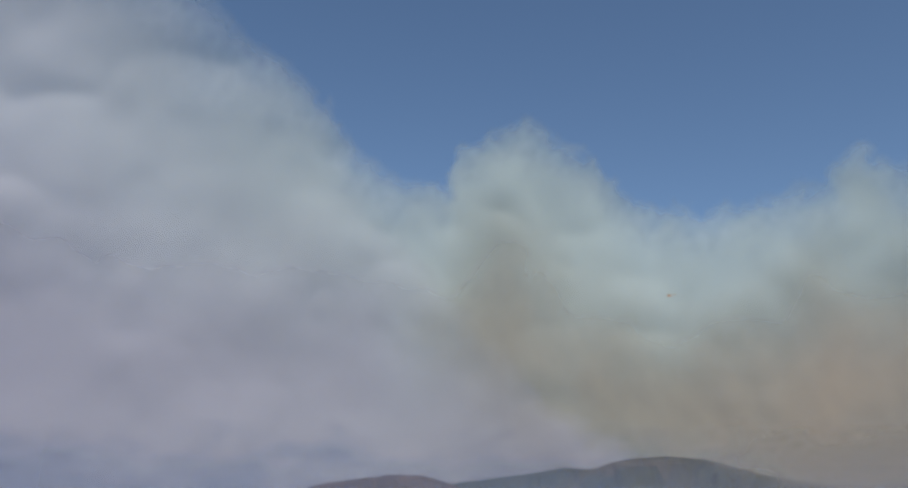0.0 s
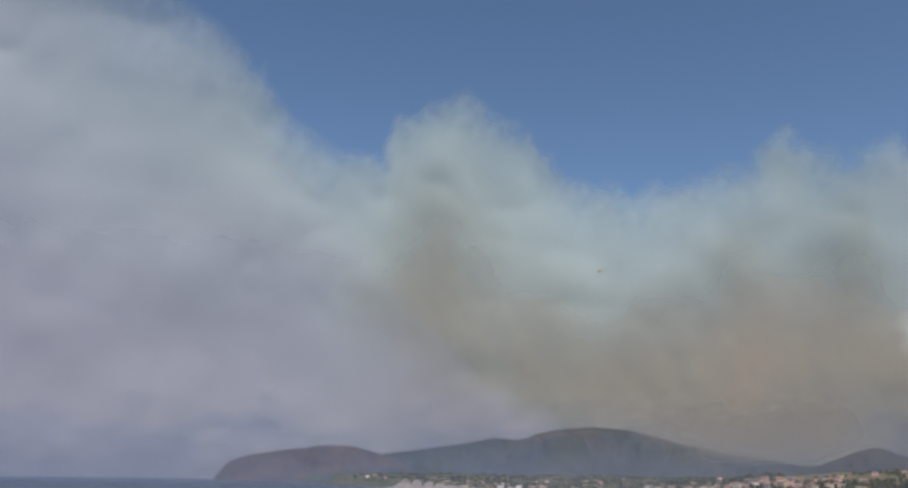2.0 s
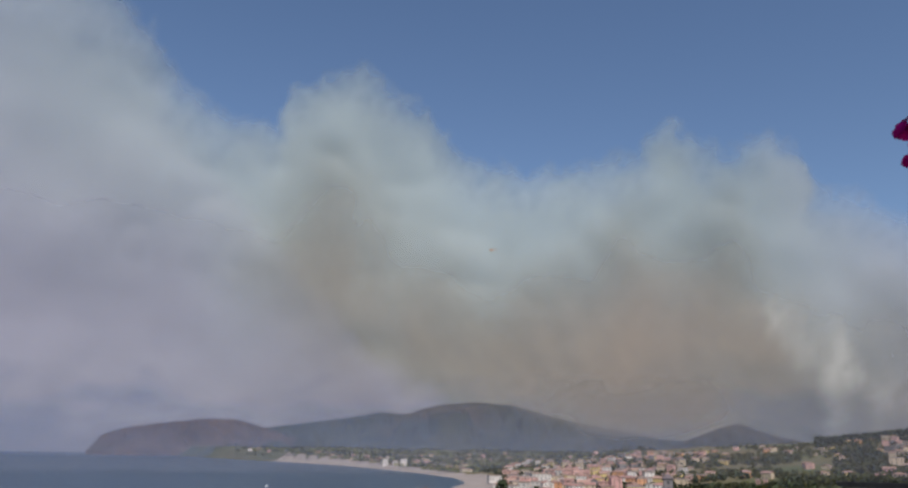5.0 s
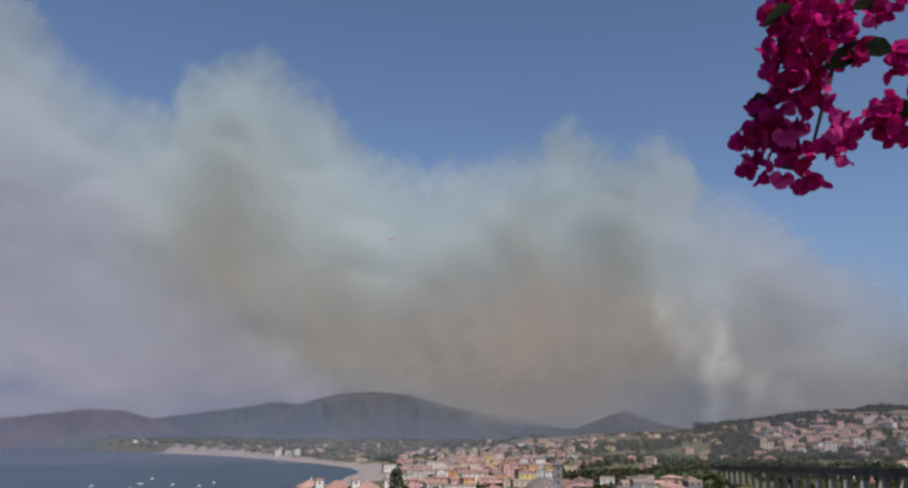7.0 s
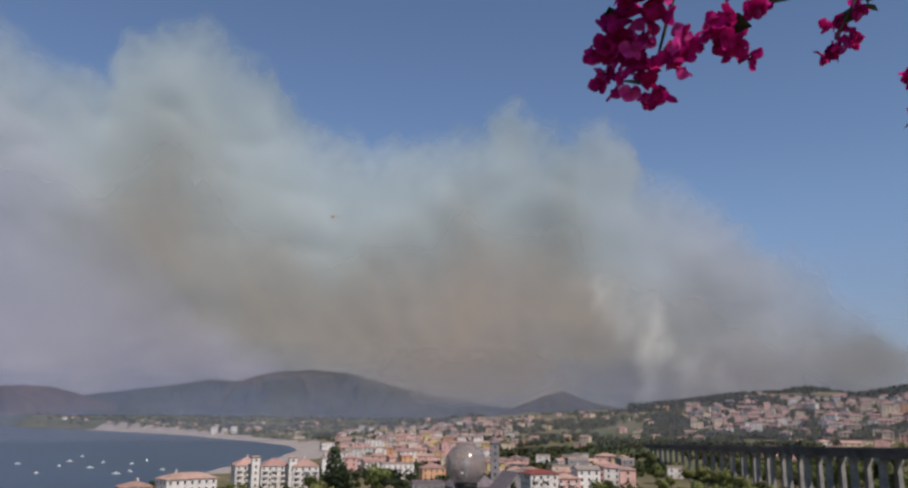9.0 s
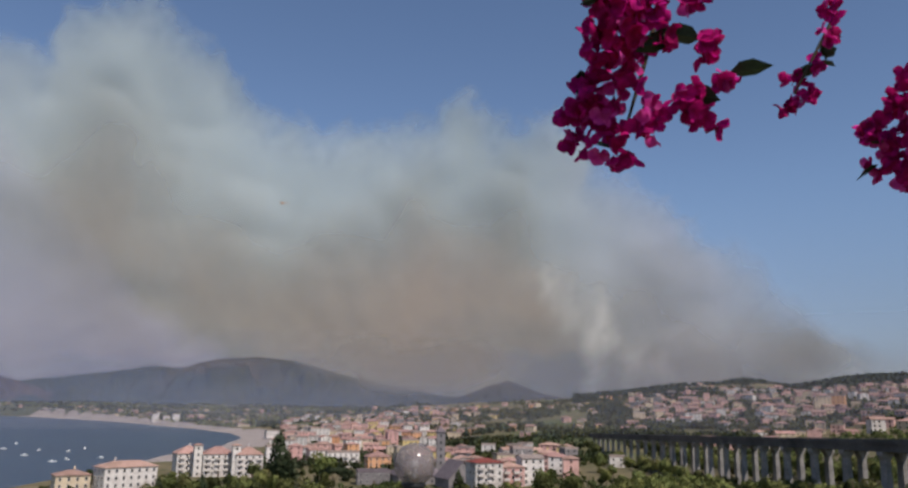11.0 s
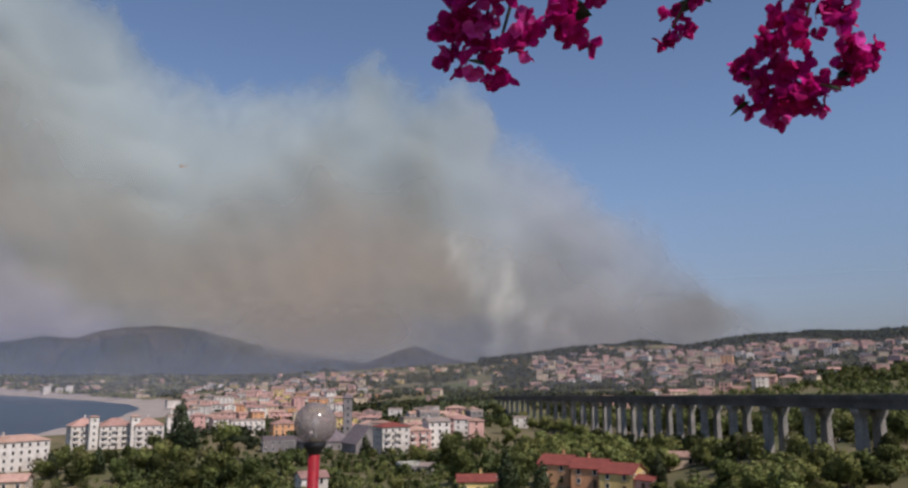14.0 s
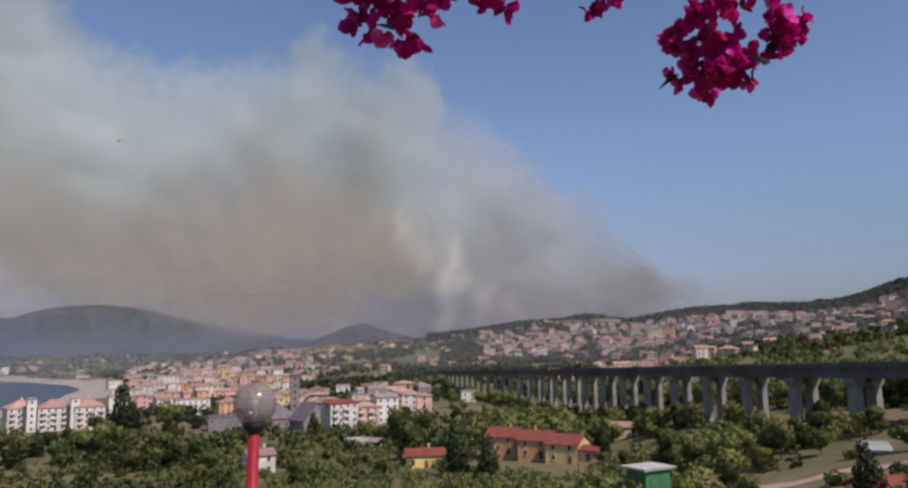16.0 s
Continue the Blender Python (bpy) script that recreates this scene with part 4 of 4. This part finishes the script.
def tree_model(shape, seed):
    rnd = random.Random(seed)
    if shape == "broad":
        h = 7.5
        lobes = [(rnd.uniform(-1.9, 1.9), rnd.uniform(-1.9, 1.9), rnd.uniform(3.0, 6.2), rnd.uniform(1.2, 2.1), rnd.uniform(1.0, 1.8)) for _ in range(9)]
        mat, n, leaf, label = (LEAF, OLIVE, OLIVE, LEAF)[seed % 4], 1100, 0.42, "broad leafy green tree with an uneven crown"
    elif shape == "olive":
        h = 4.5
        lobes = [(rnd.uniform(-1.4, 1.4), rnd.uniform(-1.4, 1.4), rnd.uniform(1.8, 3.6), rnd.uniform(0.9, 1.5), rnd.uniform(0.8, 1.2)) for _ in range(7)]
        mat, n, leaf, label = OLIVE, 800, 0.34, "low pale-green orchard tree with a rounded crown"
    elif shape == "cypress":
        h = 14.0
        lobes = [(rnd.uniform(-0.5, 0.5), rnd.uniform(-0.5, 0.5), 1.5 + 11.2 * k / 9, 3.3 * (1 - (k / 9.6) ** 1.8) + 0.4, 1.7) for k in range(10)]
        mat, n, leaf, label = PINE, 1700, 0.46, "tall dark conical conifer"
    elif shape == "pine":
        h = 12.0
        lobes = [(rnd.uniform(-6.5, 6.5), rnd.uniform(-6.5, 6.5), rnd.uniform(9.6, 11.2), rnd.uniform(2.0, 3.2), rnd.uniform(0.8, 1.3)) for _ in range(12)]
        mat, n, leaf, label = PINE, 2000, 0.5, "umbrella pine with a wide flat dark crown"
    else:
        h = 2.6
        lobes = [(rnd.uniform(-1.3, 1.3), rnd.uniform(-1.3, 1.3), rnd.uniform(0.5, 1.6), rnd.uniform(0.7, 1.2), rnd.uniform(0.6, 0.9)) for _ in range(6)]
        mat, n, leaf, label = LEAF, 520, 0.28, "low dense green shrub"
    root = thing("shrub" if shape == "shrub" else "tree", Matrix(), label, "shrub" if shape == "shrub" else "tree", shape + " plants in the valley")
    part("trunk", mesh_of("trunk", *limbs(h, lobes, h * 0.028), BARK), root)
    v, f, out = leaf_cloud(lobes, n, leaf, seed)
    part("crown", leafy(mesh_of("crown", v, f, mat), out), root)
    return root


MODELS = {s: [tree_model(s, 300 + 17 * i + 3 * k) for k in range(c)] for i, (s, c) in enumerate((("broad", 4), ("olive", 3), ("cypress", 2), ("pine", 1), ("shrub", 3)))}
USED = set()
trnd = random.Random(77)


def plant(shape, az, d, size=1.0, check=False):
    x, y, z = on_ground(az, d)
    if check:
        if any((x - p) ** 2 + (y - q) ** 2 < (c * 0.8) ** 2 for p, q, c in TAKEN) or x - float(interp(y, SHORE)) < 45:
            return False
        s = Vector((x, y, 0)) - V0
        if -80 < s.dot(VDIR) < 640 and -4 < s.dot(VSIDE) < 24:
            return False
    models = [m for m in MODELS[shape]]
    ob = models[trnd.randrange(len(models))]
    k = size * trnd.uniform(0.85, 1.15)
    m = pose(x, y, z - 0.15, 0, 0, trnd.uniform(0, 360)) @ Matrix.Diagonal((k, k, k * trnd.uniform(0.9, 1.1), 1))
    if ob in USED:
        made = copy_thing(ob, m)
        made.matrix_basis = m
    else:
        ob.matrix_basis = m
        USED.add(ob)
    return True


# single trees that stand out
plant("cypress", 3.4, 402, 2.0)
plant("cypress", 25.9, 222, 1.0)
plant("cypress", 28.3, 214, 0.92)
plant("cypress", 36.3, 236, 0.8)
plant("cypress", -1.6, 360, 0.85)
plant("cypress", -4.3, 352, 0.9)
plant("cypress", 15.9, 372, 0.85)
plant("cypress", 53.0, 96, 0.5)
plant("pine", 7.2, 392, 1.0)
plant("pine", 23.6, 470, 0.8)
plant("broad", 5.9, 302, 1.5)
plant("broad", 22.6, 262, 1.6)
plant("broad", 21.9, 300, 1.7)
plant("broad", 6.6, 430, 2.0)
for k in range(13):
    plant("broad", -4.5 + k * 0.7 + trnd.uniform(-0.3, 0.3), trnd.uniform(318, 385), trnd.uniform(1.0, 1.6))
for k in range(46):
    s_ = -40 + k * 10 + trnd.uniform(-4, 4)
    p_ = V0 + VDIR * s_ - VSIDE * trnd.uniform(6, 15)
    plant(trnd.choice(("broad", "shrub")), math.degrees(math.atan2(p_.x, p_.y)), math.hypot(p_.x, p_.y), trnd.uniform(0.8, 1.2))
    p_ = V0 + VDIR * s_ + VSIDE * trnd.uniform(22, 40)
    plant("broad", math.degrees(math.atan2(p_.x, p_.y)), math.hypot(p_.x, p_.y), trnd.uniform(0.9, 1.4))
for az_, d_, k_ in ((44.2, 150, 0.75), (45.6, 154, 0.85), (46.8, 146, 0.7), (48.0, 152, 0.85), (49.4, 160, 0.75), (50.4, 150, 0.65), (42.6, 160, 0.8), (41.0, 168, 0.7), (47.4, 162, 0.75)):
    plant("broad", az_, d_, k_)
# the orchard before the viaduct
for i in range(16):
    for j in range(7):
        az, d = 27.5 + i * 0.95 + trnd.uniform(-0.25, 0.25), 292 + j * 14 + trnd.uniform(-3, 3) - i * 3
        plant("olive", az, d, trnd.uniform(1.3, 1.75), True)
n = 0
while n < 205:
    az, d = trnd.uniform(-12, 60), 150 + 330 * trnd.random()
    if d < 320 and trnd.random() < 0.3:
        az = trnd.uniform(-10, 26)
    if d < 235 and az < 30:
        continue
    n += plant(trnd.choice(("broad", "shrub", "olive") if d < 320 else ("broad", "broad", "shrub", "olive")), az, d, trnd.uniform(0.7, 1.25), True) or 0.2
n = 0
while n < 90:
    n += plant(trnd.choice(("shrub", "shrub", "olive")), trnd.uniform(0, 60), trnd.uniform(95, 190), trnd.uniform(0.7, 1.2), True) or 0.2
for obs in MODELS.values():
    for ob in obs:
        if ob not in USED:
            ob.matrix_basis = pose(*on_ground(trnd.uniform(20, 40), trnd.uniform(200, 280)))


def far_trees(name, count, a0, a1, d0, d1, size, mat, seed, label, clump=0.0, per=14, leaf=0.55):
    """Woods and gardens too far off to count: small leafy clumps with ragged outlines."""
    rnd = np.random.RandomState(seed)
    az, d = rnd.uniform(a0, a1, count * 3), d0 + (d1 - d0) * rnd.rand(count * 3)
    x, y = d * np.sin(np.radians(az)), d * np.cos(np.radians(az))
    ok = x - interp(y, SHORE) > 60
    ok &= wavy(x / 70 + 20, y / 70 + 20, seed, 3) > clump
    s = (x - V0.x) * VSIDE.x + (y - V0.y) * VSIDE.y
    t = (x - V0.x) * VDIR.x + (y - V0.y) * VDIR.y
    for cx, cy, cr in CLEAR if d0 < 400 else ():
        ok &= (x - cx) ** 2 + (y - cy) ** 2 > cr * cr * (0.3 if size < 1.5 else 1.0)
    ok &= ~((s > -6) & (s < 26) & (t > -80) & (t < 640))
    x, y = x[ok][:count], y[ok][:count]
    z = ground_z(x, y)
    n = len(x)
    r = size * rnd.uniform(0.6, 1.3, n)
    p = rnd.normal(size=(n, per, 3))
    p /= np.linalg.norm(p, axis=2, keepdims=True)
    c = np.stack([x, y, z + r * 0.9], -1)[:, None] + p * (r[:, None, None] * np.array([1.0, 1.0, 0.95]) * rnd.uniform(0.5, 1.0, (n, per, 1)))
    a = rnd.normal(size=(n, per, 3))
    a /= np.linalg.norm(a, axis=2, keepdims=True)
    b = np.cross(a, rnd.normal(size=(n, per, 3)))
    b /= np.linalg.norm(b, axis=2, keepdims=True)
    out = p + rnd.normal(size=p.shape) * 0.25 + np.array([0, 0, 0.15])
    b = np.where((np.cross(a, b) * out).sum(2, keepdims=True) > 0, -b, b)
    k = (r * leaf)[:, None, None]
    v = np.stack([c - a * k, c + b * k * 0.7, c + a * k, c - b * k * 0.7], 2).reshape(-1, 3)
    f = np.arange(len(v)).reshape(-1, 4)
    out = np.repeat((out / np.linalg.norm(out, axis=2, keepdims=True)).reshape(-1, 3), 4, axis=0)
    return thing(name, Matrix(), label, "trees", me=leafy(mesh_of(name, v.tolist(), f.tolist(), mat), out.tolist()), kind="stuff")


far_trees("valley_trees", 1250, 0, 62, 220, 640, 2.6, LEAF, 901, "thick green trees and scrub in the valley", 0.0, 40, 0.32)
far_trees("valley_scrub", 6800, -14, 64, 62, 330, 1.3, OLIVE, 907, "pale green and yellowish scrub on the near slope", -0.08, 46, 0.26)
far_trees("citrus_grove", 460, 26.5, 41.5, 283, 350, 2.5, OLIVE, 911, "dense bright green citrus grove before the viaduct", -0.4, 60, 0.24)
far_trees("valley_bushes", 700, -10, 64, 110, 340, 1.7, LEAF, 908, "dark green bushes on the near slope", 0.0, 46, 0.28)
far_trees("foothill_trees", 750, 30, 62, 320, 960, 2.6, LEAF, 909, "green trees and scrub on the slope behind the viaduct", -0.1, 30, 0.36)
far_trees("slope_trees", 5600, 25, 62, 640, 1650, 3.4, LEAF, 902, "green trees and gardens on the slope", -0.12)
far_trees("terrace_trees", 1500, 13, 26, 560, 1700, 3.0, LEAF, 912, "scattered trees on the dry terraced slope", 0.04)
far_trees("terrace_pines", 420, 16, 27, 520, 1250, 3.4, PINE, 914, "dark pines along the terraced slope", 0.06)
far_trees("slope_pines", 1700, 25, 62, 640, 1650, 3.6, PINE, 903, "dark evergreen trees on the slope", 0.08)
far_trees("ridge_trees", 7400, 24, 66, 1450, 2150, 4.4, PINE, 904, "dark woods along the top of the hill", -0.08)
far_trees("town_trees", 2300, 2, 18, 440, 1500, 2.8, PINE, 905, "garden trees between the town's houses", -0.1)
far_trees("shore_trees", 2600, -16, 14, 1500, 3300, 4.0, PINE, 906, "dark trees on the coastal plain behind the beach", -0.05)
far_trees("plain_orchards", 2200, -14, 14, 1500, 3300, 3.4, OLIVE, 913, "pale green orchards on the coastal plain", 0.0)

# ---- wooden poles in the valley and masts on the ridge ----
pole_v = lathe([(0.14, -0.5), (0.13, 3.0), (0.09, 9.0), (0.0, 9.0)], 8)
pole = thing("utility_pole", pose(*on_ground(34.6, 205)), "grey wooden utility pole with a cross-arm", "utility pole", "utility poles")
part("post", mesh_of("post", *pole_v, BARK, smooth=True), pole)
arm = part("cross_arm", mesh_of("cross_arm", *box(1.8, 0.12, 0.14, 0, 0, 8.3), BARK), pole)
for x_ in (-0.75, 0.75):
    part("insulator", mesh_of("insulator", *lathe([(0.05, 8.44), (0.08, 8.5), (0.05, 8.62), (0.0, 8.62)], 8), HULL), arm, pose(x_, 0, 0))
for az_, d_ in ((25.2, 210), (21.3, 330), (15.0, 300), (41.6, 230), (47.5, 160)):
    copy_thing(pole, pose(*on_ground(az_, d_), 0, 0, az_ * 3))
mast = thing("radio_mast", pose(*on_ground(46.9, 2030)), "thin steel radio mast on the wooded ridge", "mast", "radio masts")
for k in range(3):
    part("leg", mesh_of("leg", *tube([(math.cos(k * 2.1) * 1.2, math.sin(k * 2.1) * 1.2, -1), (math.cos(k * 2.1) * 0.2, math.sin(k * 2.1) * 0.2, 22)], [0.16, 0.1], 5), STEEL), mast)
part("brace", mesh_of("brace", *joined(*[box(1.8 - z_ * 0.07, 0.12, 0.12, 0, 0, z_) for z_ in range(3, 22, 3)]), STEEL), mast)
copy_thing(mast, pose(*on_ground(48.2, 2020)))

# ---- boats in the bay ----
hull_v, hull_f = [], []
for s, w in ((-3.0, 0.75), (-1.0, 1.05), (1.0, 0.95), (2.4, 0.5), (3.2, 0.04)):
    hull_v += [(-w * 0.6, s, -0.3), (w * 0.6, s, -0.3), (w, s, 0.7), (-w, s, 0.7)]
for k in range(4):
    hull_f += [(4 * k + i, 4 * k + (i + 1) % 4, 4 * k + 4 + (i + 1) % 4, 4 * k + 4 + i) for i in range(4)]
hull_f += [(3, 2, 1, 0), (16, 17, 18, 19)]
boat = thing("boat", pose(*bearing(-10, 0, 700), 0, 0, 40), "small white motor boat moored in the bay", "boat", "moored boats")
part("hull", mesh_of("hull", hull_v, hull_f, HULL), boat)
part("cabin", mesh_of("cabin", *joined(box(1.2, 1.6, 0.8, 0, 0, 0.7), box(1.3, 0.1, 0.5, 0, 0.85, 1.2)), HULL), boat)
brnd = random.Random(5)
for az, el in ((-14.2, 3.3), (-13.6, 3.0), (-12.4, 3.4), (-11.6, 3.1), (-10.8, 3.8), (-9.9, 3.2), (-9.0, 3.0), (-15.4, 3.7), (-12.9, 2.7), (-8.0, 3.6), (-16.5, 3.1)):
    p = bearing(az, 0, 45 / math.tan(radians(el)))
    copy_thing(boat, pose(p.x, p.y, 0, 0, 0, brnd.uniform(0, 360)))

# ---- the fire helicopter over the bay ----
heli = thing("helicopter", pose(*(bearing(2.5, 14.2, 850) + Vector((0, 0, 45))), 0, 0, 70), "small orange helicopter flying before the smoke", "helicopter")
part("fuselage", mesh_of("fuselage", *lathe([(0.02, -2.2), (0.9, -1.5), (1.1, 0), (0.8, 1.4), (0.25, 2.2), (0.15, 6.0)], 10), ORANGE), heli, pose(0, 0, 0, 90))
part("rotor", mesh_of("rotor", *joined(box(0.3, 10.5, 0.06, 0, 0, 1.5), box(10.5, 0.3, 0.06, 0, 0, 1.58), box(0.2, 0.2, 0.7, 0, 0, 0.9)), DARK_ROOF), heli)
part("tail_fin", mesh_of("tail_fin", *box(0.12, 0.7, 1.5, 0, -5.7, 0), ORANGE), heli)

# ---- the garden lamp below the terrace ----
lx, ly, lz = 1.578, 6.806, 44.529
lamp_foot = float(ground_z(lx, ly))
lamp = thing("garden_lamp", pose(lx - 0.04, ly, lamp_foot, 0, 1.1, 0), "red painted lamp post with a smoky plastic globe", "lamp")
gh = lz - lamp_foot
part("post", mesh_of("post", *lathe([(0.11, -0.2), (0.11, 0.05), (0.049, 0.10), (0.049, gh - 0.22), (0.0, gh - 0.22)], 20), RED_PAINT, smooth=True), lamp)
part("collar", mesh_of("collar", *lathe([(0.050, gh - 0.255), (0.064, gh - 0.23), (0.092, gh - 0.195), (0.106, gh - 0.158), (0.098, gh - 0.154), (0.0, gh - 0.175)], 24), BLACK, smooth=True), lamp, None, "black plastic collar")
globe = part("globe", mesh_of("globe", *lathe([(0.18 * math.sin(a) + 1e-4, gh - 0.18 * math.cos(a)) for a in np.linspace(0.5, math.pi, 22)], 32), globe_mat, smooth=True), lamp, None, "smoky half-clear globe")
part("bulb", mesh_of("bulb", *lathe([(0.02, gh - 0.115), (0.022, gh - 0.05), (0.035, gh - 0.02), (0.035, gh + 0.02), (0.0, gh + 0.05)], 12), HULL, smooth=True), globe, None, "white lamp bulb")

# ---- the bougainvillea that hangs over the terrace ----
BLOOM = []
for kind_ in range(4):
    rb = random.Random(40 + kind_)
    pieces = []
    for k in range(3):
        # three papery bracts, each cupped and pointed, round the small flower
        a = 2 * math.pi * k / 3 + rb.uniform(-0.3, 0.3)
        L, W, lift = rb.uniform(0.032, 0.041), rb.uniform(0.017, 0.022), rb.uniform(0.3, 0.9)
        v, f = [], []
        for i, (s, w) in enumerate(((0.0, 0.25), (0.3, 0.9), (0.6, 1.0), (0.85, 0.6), (1.0, 0.05))):
            up = L * s * math.sin(lift) + 0.004 * math.sin(s * 5 + k)
            for q in (-1, 0, 1):
                out, sd = L * s * math.cos(lift), W * w * q
                v.append((out * math.cos(a) - sd * math.sin(a), out * math.sin(a) + sd * math.cos(a), up + abs(q) * 0.005))
        for i in range(4):
            f += [(3 * i, 3 * i + 1, 3 * i + 4, 3 * i + 3), (3 * i + 1, 3 * i + 2, 3 * i + 5, 3 * i + 4)]
        pieces.append((v, f))
    BLOOM.append(mesh_of("bract", *joined(*pieces), BRACT if kind_ < 3 else BRACT_PALE, smooth=True))
lv = [(0, 0, 0), (0.012, 0.015, 0.003), (0.013, 0.032, 0.002), (0, 0.055, -0.004), (-0.013, 0.032, 0.002), (-0.012, 0.015, 0.003), (0, 0.025, -0.003)]
LEAF_MESH = mesh_of("leaf", lv, [(0, 1, 6), (1, 2, 6), (2, 3, 6), (3, 4, 6), (4, 5, 6), (5, 0, 6)], FLOWER_LEAF)

VINE_ROOT = Vector((3.3, -0.6, 0))
VINE_ROOT.z = float(ground_z(VINE_ROOT.x, VINE_ROOT.y))
vine = thing("bougainvillea", Matrix.Translation(VINE_ROOT), "bougainvillea with hanging sprays of magenta bracts", "plant")
crown_at = Vector((2.3, 0.6, 47.1))
part("trunk", mesh_of("trunk", *tube([p - VINE_ROOT for p in (VINE_ROOT + Vector((0, 0, -0.2)), VINE_ROOT + Vector((0.05, 0.1, 1.6)), Vector((3.1, -0.1, 46.2)), crown_at)], [0.05, 0.04, 0.03, 0.018], 8), TWIG, smooth=True), vine)
frnd = random.Random(23)


def spray(path, blobs, count, leaves, size=1.0):
    """A hanging twig, and round the given blobs its blooms and a few leaves."""
    twig = part("branch", mesh_of("branch", *tube([Vector(p) - VINE_ROOT for p in path], [0.007 - 0.005 * i / (len(path) - 1) for i in range(len(path))], 5), TWIG, smooth=True), vine)
    total = sum(b[3] ** 2 for b in blobs)
    for bx, by, bz, r in blobs:
        for k in range(max(2, round(count * r * r / total))):
            p = Vector((frnd.gauss(0, 0.5), frnd.gauss(0, 0.5), frnd.gauss(0, 0.5)))
            if p.length > 1.05:
                p = p.normalized() * frnd.uniform(0.7, 1.05)
            q = Vector((bx, by, bz)) + p * r
            part("bract", BLOOM[frnd.choice((0, 0, 1, 1, 2, 3))], twig, Matrix.Translation(q - VINE_ROOT) @ pose(0, 0, 0, frnd.uniform(60, 180), frnd.uniform(-50, 50), frnd.uniform(0, 360)) @ Matrix.Scale(size * frnd.uniform(0.8, 1.1), 4))
    for k in range(leaves):
        bx, by, bz, r = frnd.choice(blobs)
        q = Vector((bx + frnd.uniform(-0.5, 0.5) * r, by + frnd.uniform(-0.5, 0.5) * r, bz + frnd.uniform(0.0, 0.9) * r))
        part("leaf", LEAF_MESH, twig, Matrix.Translation(q - VINE_ROOT) @ pose(0, 0, 0, frnd.uniform(-60, 60), frnd.uniform(-60, 60), frnd.uniform(0, 360)))


def near(az, el, d):
    return tuple(bearing(az, el, d) + Vector((0, 0, 45)))


def blobs_at(d, rows, swing=0.03):
    """Clumps of blooms by bearing, height and reach, some a little before and behind."""
    return [(*near(az, el, d + swing * math.sin(7.0 * k)), r) for k, (az, el, r) in enumerate(rows)]


spray([crown_at, near(38, 38, 1.5), near(34, 31, 1.2), near(32, 25, 1.1), near(30.5, 21, 1.1)],
      blobs_at(1.1, [(28.4, 23.3, 0.040), (26.3, 22.2, 0.025), (26.4, 19.8, 0.020), (29.6, 18.8, 0.023), (29.0, 21.0, 0.027), (30.3, 26.7, 0.042), (28.5, 26.4, 0.023), (31.1, 24.0, 0.017),
                     (32.4, 21.4, 0.026), (34.8, 22.4, 0.028), (35.6, 21.5, 0.020), (36.4, 20.2, 0.013), (36.3, 25.1, 0.018), (37.6, 23.3, 0.015), (33.9, 26.5, 0.015), (36.5, 26.0, 0.012),
                     (30.2, 29.1, 0.042), (32.7, 28.5, 0.025), (29.6, 31.6, 0.040), (32.4, 31.0, 0.031), (35.6, 28.7, 0.019), (31.1, 34.1, 0.035)]), 330, 9, 0.50)
spray([crown_at, near(50, 30, 1.9), near(51, 24, 1.75), near(49.5, 19.0, 1.7)],
      blobs_at(1.7, [(46.1, 18.4, 0.029), (46.8, 17.4, 0.027), (46.4, 16.1, 0.023), (47.7, 19.7, 0.032), (48.9, 17.7, 0.035), (48.2, 15.9, 0.031), (49.6, 19.7, 0.029), (50.0, 16.4, 0.032),
                     (50.3, 15.2, 0.018), (52.2, 18.7, 0.032), (52.1, 17.1, 0.026), (53.2, 17.8, 0.026), (47.7, 15.2, 0.015), (51.9, 21.0, 0.035), (49.0, 21.4, 0.032), (50.6, 22.9, 0.029)]), 190, 6, 0.66)
spray([crown_at, near(46, 31, 1.8), near(44.5, 26, 1.65), near(41.5, 21.5, 1.6)],
      blobs_at(1.6, [(41.1, 20.9, 0.016), (42.2, 21.5, 0.019), (41.6, 22.6, 0.015), (43.1, 23.3, 0.017), (44.0, 24.9, 0.018), (44.5, 26.7, 0.021)]), 34, 5, 0.55)
